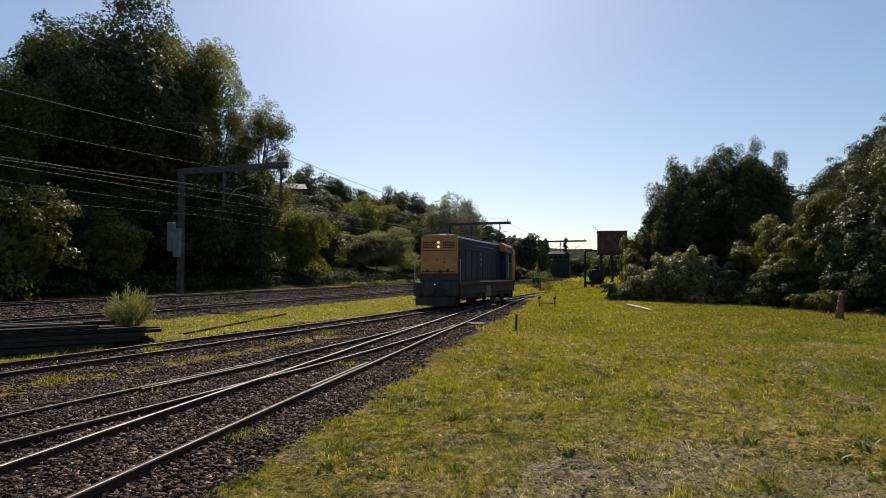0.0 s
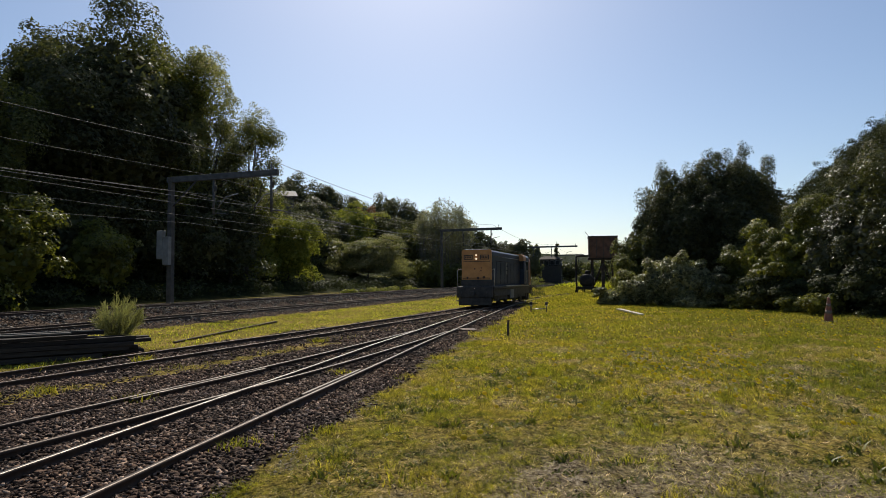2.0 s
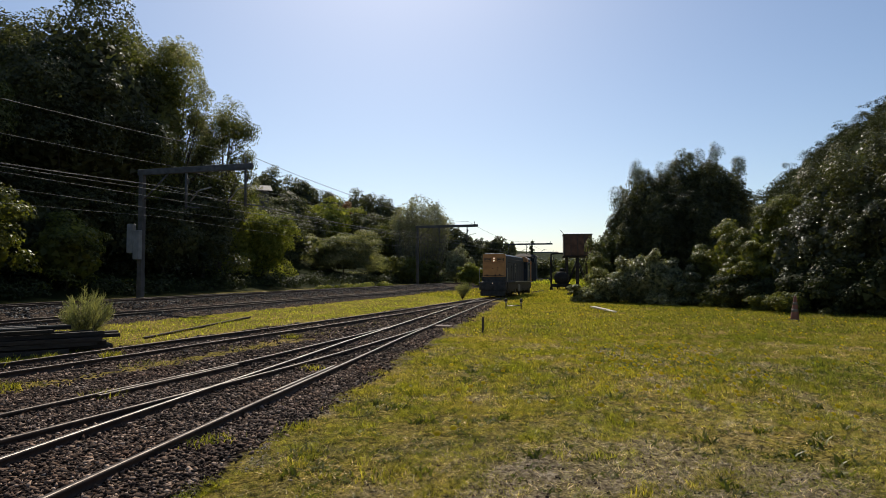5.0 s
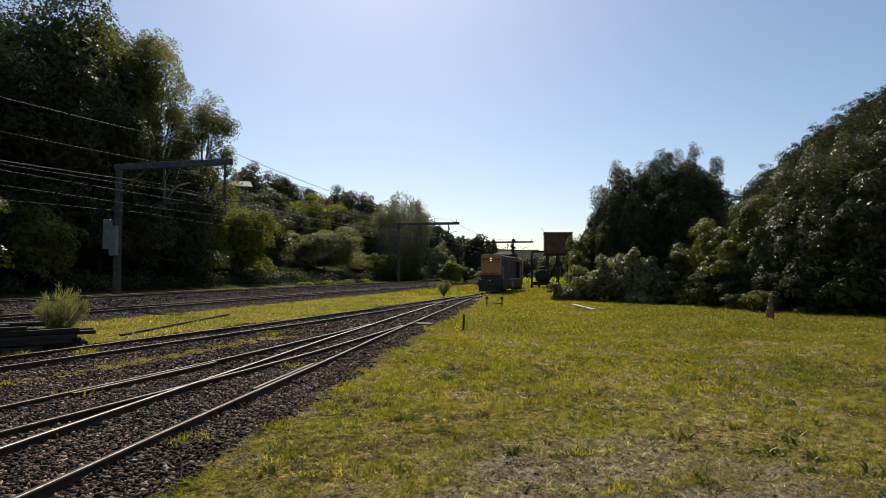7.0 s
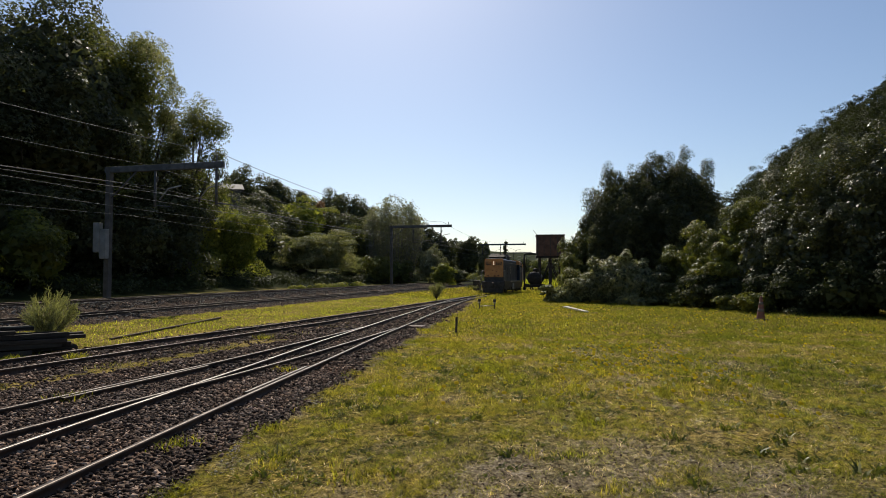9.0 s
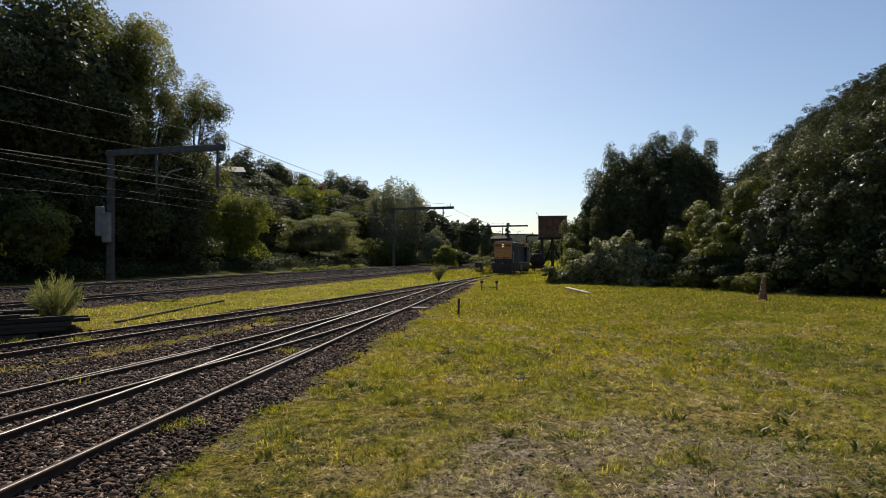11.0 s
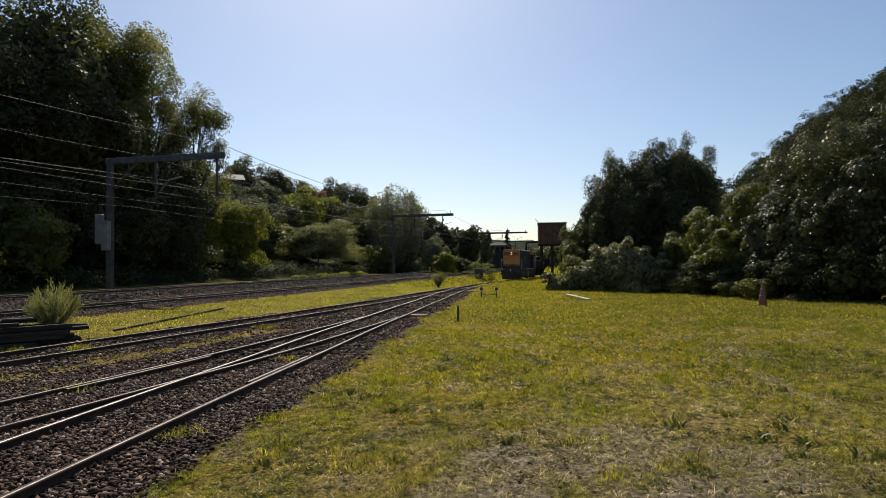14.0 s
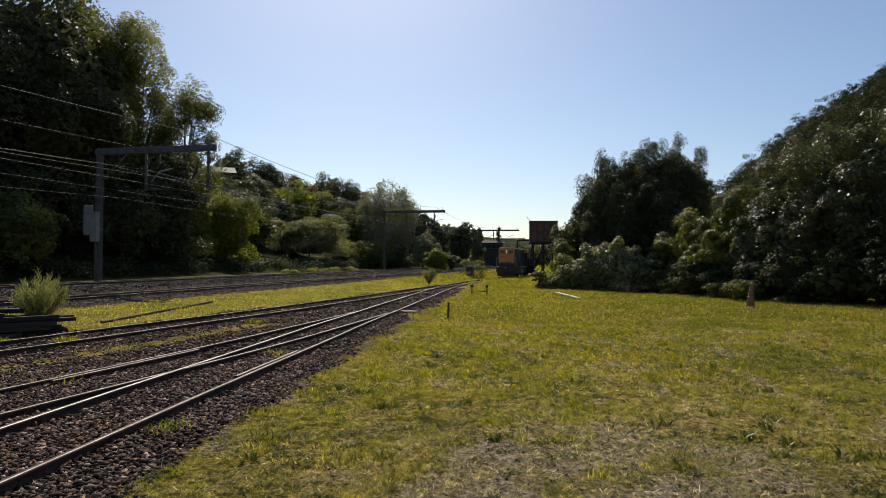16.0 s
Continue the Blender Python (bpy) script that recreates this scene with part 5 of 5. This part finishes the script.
def point_lever():
    x, y = 5.4, 32.0
    ob = thing("point_lever", "low point lever with two black weights and pale collars", "point lever", pose(x, y, float(height(x, y)), 0, 0, 0))
    for s, h in ((-0.4, 0.52), (0.4, 0.5)):
        p = part("post", lathe([(0.035, -0.1), (0.035, h - 0.18), (0.05, h - 0.17)], 10), STEEL, ob)
        p.location = (s, 0, 0)
        part("collar", lathe([(0.07, h - 0.2), (0.07, h - 0.13)], 12), WHITE, ob).location = (s, 0, 0)
        part("weight", lathe([(0.05, h - 0.13), (0.08, h - 0.1), (0.08, h + 0.0), (0.04, h + 0.03)], 14), BLACK, ob).location = (s, 0, 0)
    part("rod", bar([(-0.4, 0, 0.16), (0.4, 0, 0.18)], 0.025), STEEL, ob)


def marker_rod():
    x, y = 1.75, 20.9
    ob = thing("marker_rod", "thin rusty rod with a small dark box near its top", "marker rod", pose(x, y, float(height(x, y)), 3, -4, 0))
    part("rod", bar([(0, 0, -0.1), (0, 0, 0.72)], 0.012, 6), RUST, ob)
    part("box", boxes((-0.07, 0.07, -0.05, 0.05, 0.55, 0.63), bevel=0.01), BLACK, ob)
    part("foot", boxes((-0.05, 0.05, -0.05, 0.05, -0.02, 0.06), bevel=0.01), BLACK, ob)


def cover_plate():
    x, y = 1.1, 20.2
    ob = new("cover_plate")
    ob.matrix_basis = pose(x, y, float(height(x, y)) + 0.03, 3, 2, 20)
    tagged(ob, "flat rusty cover plate lying beside the rails", "cover plate")
    part("plate", boxes((-0.28, 0.28, -0.2, 0.2, -0.03, 0.02), bevel=0.008), RUST, ob)


def board():
    ob = thing("plank", "bleached wooden plank lying in the grass", "plank", pose(9.2, 29.0, -0.06, 1.0, -3, 90 + 8))
    bm = bmesh.new()
    box(bm, -1.2, 1.2, -0.13, 0.13, -0.03, 0.03, 0.008)
    part("board", bm, PALE_WOOD, ob)


def relay_box():
    x, y = spot(8.6, 74)
    ob = thing("relay_cabinet", "small dark relay cabinet beside the main line", "cabinet", pose(x, y, float(height(x, y)), 0, 0, -19))
    part("body", boxes((-0.4, 0.4, -0.3, 0.3, 0.1, 1.15), bevel=0.02), BLACK, ob)
    part("lid", boxes((-0.45, 0.45, -0.35, 0.35, 1.15, 1.22), bevel=0.02), BLACK, ob)
    part("plinth", boxes((-0.42, 0.42, -0.32, 0.32, -0.1, 0.1), bevel=0.01), CONCRETE, ob)


timber_stack()
traffic_cone()
stake()
point_lever()
marker_rod()
cover_plate()
board()
relay_box()


# ---- the locomotive ----
LOCO_LENGTH = 11.25


def hood_profile(w, h, r):
    pts = [(-w, 0)]
    for k in range(5):
        a = math.pi - k * math.pi / 8
        pts.append((-w + r + math.cos(a) * r, h - r * 0.55 + math.sin(a) * r * 0.55))
    for k in range(5):
        a = math.pi / 2 - k * math.pi / 8
        pts.append((w - r + math.cos(a) * r, h - r * 0.55 + math.sin(a) * r * 0.55))
    pts.append((w, 0))
    return pts


def extrude(profile, y0, y1, z0, roof_from=None):
    """A body of constant section along y; faces above roof_from take the second material."""
    bm = bmesh.new()
    a = [bm.verts.new((x, y0, z0 + z)) for x, z in profile]
    b = [bm.verts.new((x, y1, z0 + z)) for x, z in profile]
    n = len(a)
    for i in range(n):
        f = bm.faces.new((a[i], a[(i + 1) % n], b[(i + 1) % n], b[i]))
        if roof_from and min(profile[i][1], profile[(i + 1) % n][1]) + z0 > roof_from:
            f.material_index = 1
    bm.faces.new(a[::-1])
    bm.faces.new(b)
    bmesh.ops.recalc_face_normals(bm, faces=bm.faces)
    return bm


def locomotive():
    ob = thing("locomotive", "small diesel locomotive with orange-yellow end, dark blue hood and black underframe", "locomotive")
    L = LOCO_LENGTH
    part("footplate", boxes((-1.14, 1.14, 0.05, L - 0.05, 1.05, 1.22), bevel=0.02), BLACK, ob)
    hood = part("hood", extrude(hood_profile(0.87, 2.14, 0.2), 0.42, 8.75, 1.22, 3.05), [NAVY, ROOF_GREY], ob, "faded dark blue long hood")
    part("hood_end", extrude(hood_profile(0.9, 2.17, 0.2), 0.34, 0.5, 1.22), YELLOW, ob, "weathered orange-yellow hood end")
    part("end_valance", boxes((-0.93, 0.93, 0.3, 0.52, 1.2, 1.6), bevel=0.015), BLACK, ob, "black band below the yellow hood end")
    part("end_grab_rail", bar([(-0.8, 0.3, 1.66), (-0.8, 0.22, 1.7), (0.8, 0.22, 1.7), (0.8, 0.3, 1.66)], 0.018, 6), BLACK, ob)
    # end details
    part("hood_end_strip", boxes((-0.82, 0.82, 0.325, 0.345, 2.66, 2.69)), BLACK, ob)
    for s in (-0.5, 0.5):
        n = part("number_panel", boxes((s - 0.22, s + 0.22, 0.325, 0.345, 2.84, 3.02), bevel=0.004), YELLOW, ob)
        for k in range(4):
            xx = s - 0.15 + k * 0.1
            part("number_bar", boxes((xx - 0.035, xx + 0.035, 0.312, 0.322, 2.88, 2.98)), BLACK, n)
    part("headlight_housing", boxes((-0.12, 0.12, 0.29, 0.345, 2.74, 3.14), bevel=0.02), YELLOW, ob)
    for z in (2.84, 3.04):
        part("headlight", lathe([(0.02, -0.03), (0.045, -0.02), (0.06, 0.0), (0.06, 0.03)], 16, "y"), HEADLIGHT, ob, "lit headlight").location = (0, 0.28, z)
    part("end_door", boxes((-0.5, 0.4, 0.322, 0.343, 1.68, 2.6), bevel=0.006), YELLOW, ob)
    part("door_handle", boxes((0.22, 0.32, 0.3, 0.325, 2.1, 2.15)), BLACK, ob)
    part("marker_lamp", lathe([(0.012, -0.02), (0.024, -0.012), (0.024, 0.05)], 12, "y"), HEADLIGHT, ob, "small lit marker lamp").location = (0.0, -0.19, 1.1)
    # hood side doors and grilles
    for s in (-1, 1):
        x0, x1 = (0.865, 0.895) if s > 0 else (-0.895, -0.865)
        for k in range(8):
            y = 0.75 + k * 0.98
            d = part("hood_door", boxes((x0, x1, y, y + 0.9, 1.35, 2.65), bevel=0.006), NAVY, ob)
            if k in (2, 3, 4):
                for j in range(5):
                    part("louvre", boxes((x0 + 0.012 * s, x1 + 0.018 * s, y + 0.12, y + 0.78, 1.95 + j * 0.12, 2.01 + j * 0.12)), NAVY, d)
        for j in range(3):
            xg = sorted((0.9 * s, 0.925 * s))
            part("side_grille", boxes((xg[0], xg[1], 4.15, 4.45, 1.95 + j * 0.28, 2.15 + j * 0.28), bevel=0.004), STEEL, ob, "small pale grille")
        part("side_sill", boxes((1.15 * s - 0.02, 1.15 * s + 0.02, 3.2, 10.6, 1.17, 1.25), bevel=0.01), WHITE, ob, "pale worn sill stripe")
        # handrails with stanchions
        part("handrail", bar([(1.12 * s, 0.15, 1.22), (1.12 * s, 0.15, 2.1), (1.1 * s, 0.3, 2.22), (1.0 * s, 0.5, 2.22), (0.88 * s, 0.55, 2.2)], 0.026, 6), WHITE, ob, "white corner handrail")
        part("handrail", bar([(0.93 * s, 1.3, 2.72), (0.93 * s, 8.4, 2.72)], 0.016, 6), BLACK, ob)
        part("step", boxes((1.0 * s - 0.2, 1.0 * s + 0.2, 0.1, 0.4, 0.36, 0.4)), BLACK, ob)
        part("step", boxes((1.0 * s - 0.2, 1.0 * s + 0.2, 0.1, 0.4, 0.7, 0.74)), BLACK, ob)
    for s in (-1, 1):
        # added strip: the roof slope's bright reflection, put in as pale colour
        part("roof_glint_strip", boxes((0.8 * s - 0.045, 0.8 * s + 0.045, 0.4, 8.5, 3.285, 3.325), bevel=0.012), ROOF_GLINT, ob, "pale added strip along the roof edge, sky reflection put in as colour")
        part("hood_side_rail", bar([(0.92 * s, 0.6, 3.0), (0.92 * s, 8.4, 3.0)], 0.02, 6), STEEL, ob)
        part("battery_box", boxes((1.0 * s - 0.13, 1.0 * s + 0.13, 4.6, 5.5, 0.42, 0.98), bevel=0.03), BOXGREY, ob, "grey battery box")
        part("cab_handrail", bar([(1.24 * s, 8.95, 1.35), (1.27 * s, 8.95, 1.45), (1.27 * s, 8.95, 2.6), (1.24 * s, 8.95, 2.7)], 0.022, 6), WHITE, ob, "white cab handrail")
        part("cab_handrail", bar([(1.24 * s, 10.3, 1.35), (1.27 * s, 10.3, 1.45), (1.27 * s, 10.3, 2.6), (1.24 * s, 10.3, 2.7)], 0.022, 6), WHITE, ob, "white cab handrail")
    # same painted highlight across the roof's near edge
    part("end_roof_edge", boxes((-0.72, 0.72, 0.3, 0.5, 3.37, 3.41), bevel=0.012), ROOF_GLINT, ob, "pale added strip over the hood end, roof highlight put in as colour")
    for s in (-0.5, 0.5):
        part("number_frame", boxes((s - 0.27, s + 0.27, 0.33, 0.338, 2.79, 3.07), bevel=0.003), BLACK, ob)
    for k, (xx, zz, r) in enumerate(((-0.55, 1.72, 0.07), (0.1, 1.7, 0.09), (0.45, 1.74, 0.08), (-0.1, 2.25, 0.05), (0.3, 2.3, 0.04))):
        part("rust_patch", lathe([(r, 0.318), (r * 0.8, 0.316)], 7, "y"), RUST, ob).location = (xx, 0, zz)
    part("exhaust", lathe([(0.16, 0), (0.16, 0.12), (0.12, 0.12), (0.1, 0.02)], 16), BLACK, ob).location = (0, 5.2, 3.3)
    part("roof_hatch", boxes((-0.5, 0.5, 1.2, 2.6, 3.28, 3.37), bevel=0.02), ROOF_GREY, ob)
    # cab
    cab = part("cab", extrude(hood_profile(1.18, 2.18, 0.42), 8.7, L - 0.75, 1.22, 3.12), [NAVY, ROOF_GREY], ob, "cab with yellow corners")
    part("cab_visor", extrude(hood_profile(1.2, 0.5, 0.42), 8.42, 9.3, 2.93), YELLOW, ob, "orange-yellow cab front edge")
    part("cab_end", extrude(hood_profile(1.2, 2.0, 0.4), L - 0.76, L - 0.3, 1.22), YELLOW, ob)
    for s in (-1, 1):
        x0, x1 = (1.17, 1.2) if s > 0 else (-1.2, -1.17)
        w = part("cab_window", boxes((x0, x1, 9.15, 10.2, 2.2, 2.95), bevel=0.01), ROOF_GREY, ob)
        part("pane", boxes((x0 + 0.005 * s, x1 + 0.005 * s, 9.22, 10.13, 2.27, 2.88)), GLASS, w)
        xs = sorted((s * 0.92, s * 1.12))
        part("front_window", boxes((xs[0], xs[1], 8.565, 8.585, 2.35, 2.9)), GLASS, ob)
        part("side_panel", boxes((x0, x1, 10.35, 10.8, 1.3, 2.9), bevel=0.006), YELLOW, ob, "yellow side panel")
    # headstocks, couplers, frame
    for y0, y1, q in ((-0.18, 0.08, -1), (L - 0.08, L + 0.18, 1)):
        part("headstock", boxes((-1.08, 1.08, y0, y1, 0.55, 1.2), bevel=0.05), BLACK, ob)
        yc = y0 if q < 0 else y1
        part("coupler", boxes((-0.11, 0.11, min(yc, yc + q * 0.45), max(yc, yc + q * 0.45), 0.72, 0.95), bevel=0.03), BLACK, ob)
        part("cow_catcher", boxes((-0.98, 0.98, y0 + 0.02, y1 - 0.02, 0.12, 0.55), bevel=0.05), BLACK, ob)
        for s in (-0.75, 0.75):
            part("brake_hose", bar([(s, yc, 0.9), (s, yc + q * 0.12, 0.8), (s, yc + q * 0.1, 0.45)], 0.03, 6), BLACK, ob)
    for s in (-1, 1):
        xs = sorted((1.0 * s, 1.08 * s))
        part("frame_skirt", boxes((xs[0], xs[1], 0.3, L - 0.3, 0.62, 1.06), bevel=0.015), BLACK, ob)
        part("air_tank", lathe([(0.1, 3.2), (0.16, 3.25), (0.16, 4.3), (0.1, 4.35)], 14, "y"), BLACK, ob).location = (0.85 * s, 0, 0.45)
        part("sand_box", boxes((0.86 * s - 0.14, 0.86 * s + 0.14, 0.45, 0.85, 0.5, 1.0), bevel=0.03), BLACK, ob)
    part("fuel_tank", boxes((-1.05, 1.05, 4.5, 7.1, 0.35, 1.05), bevel=0.08), BLACK, ob)
    wheels = []
    for yb in (2.4, 9.1):
        b = part("bogie", boxes((-1.0, -0.82, yb - 1.6, yb + 1.6, 0.42, 0.72), (0.82, 1.0, yb - 1.6, yb + 1.6, 0.42, 0.72), (-0.9, 0.9, yb - 0.25, yb + 0.25, 0.4, 0.8), bevel=0.03), BLACK, ob)
        for s in (-0.94, 0.94):
            for k in (-1.05, 1.05):
                part("axle_box", boxes((s - 0.1, s + 0.1, yb + k - 0.16, yb + k + 0.16, 0.34, 0.68), bevel=0.02), BLACK, b)
            part("spring", lathe([(0.1, 0.72), (0.12, 0.76), (0.1, 0.8), (0.12, 0.84), (0.1, 0.88), (0.12, 0.92), (0.1, 0.98)], 12), BLACK, b).location = (s, yb, 0)
        for k in (-1.05, 1.05):
            bm = lathe([(0.1, -0.62), (0.44, -0.6), (0.5, -0.59), (0.47, -0.5), (0.42, -0.48), (0.09, -0.46), (0.09, 0.46), (0.42, 0.48), (0.47, 0.5), (0.5, 0.59), (0.44, 0.6), (0.1, 0.62)], 28, "x")
            for q in range(6):
                a = q * math.pi / 3
                for s in (-0.63, 0.6):
                    box(bm, s, s + 0.03, math.cos(a) * 0.28 - 0.04, math.cos(a) * 0.28 + 0.04, math.sin(a) * 0.28 - 0.04, math.sin(a) * 0.28 + 0.04)
            w = part("wheelset", bm, BLACK, ob, "dark steel wheelset")
            w.location = (0, yb + k, 0.47)
            wheels.append((w, yb + k))
    return ob, wheels


LOCO, WHEELS = locomotive()

# where the near end of the locomotive is along the yard, by its y
RUN = [(0.0, 28.2), (0.5, 30.2), (1.0, 32.2), (1.5, 34.0), (2.0, 35.9), (2.5, 37.8), (3.0, 39.7), (3.5, 41.7), (4.0, 43.7), (5.0, 47.4), (6.5, 52.3), (7.0, 53.5), (7.5, 54.6), (8.0, 55.7), (8.5, 56.8),
       (9.0, 57.8), (10.0, 59.8), (11.5, 62.3), (12.5, 64.0), (13.5, 65.6), (14.5, 67.0), (15.2, 67.9), (16.0, 68.8)]


def motions():
    """The locomotive draws away along the siding, its wheels rolling."""
    rt, ry = np.array([r[0] for r in RUN]), np.array([r[1] for r in RUN])
    poly = np.polyfit(rt, ry, 6)
    ts = np.round(np.arange(0, 16.01, 0.1), 1)
    ys = np.polyval(poly, ts)
    rows, gone, last = [], [], None
    total = 0.0
    for t, y in zip(ts, ys):
        p = Vector((float(siding(y)), y, 0.0))
        q = Vector((float(siding(y + 10.7)), y + 10.7, 0.0))
        turn = math.degrees(math.atan2(q.x - p.x, q.y - p.y))
        if last is not None:
            total += (p - last).length
        last = p
        rows.append((float(t), pose(p.x, p.y, -float(sink(y)), -0.32 * min(1.0, max(0.0, (y - 6) / 20)), 0, -turn)))
        gone.append(total)
    walk(LOCO, rows)
    for w, y in WHEELS:
        walk(w, [(float(t), pose(0, y, 0.47, -math.degrees(g / 0.47), 0, 0)) for t, g in zip(ts, gone)])


motions()
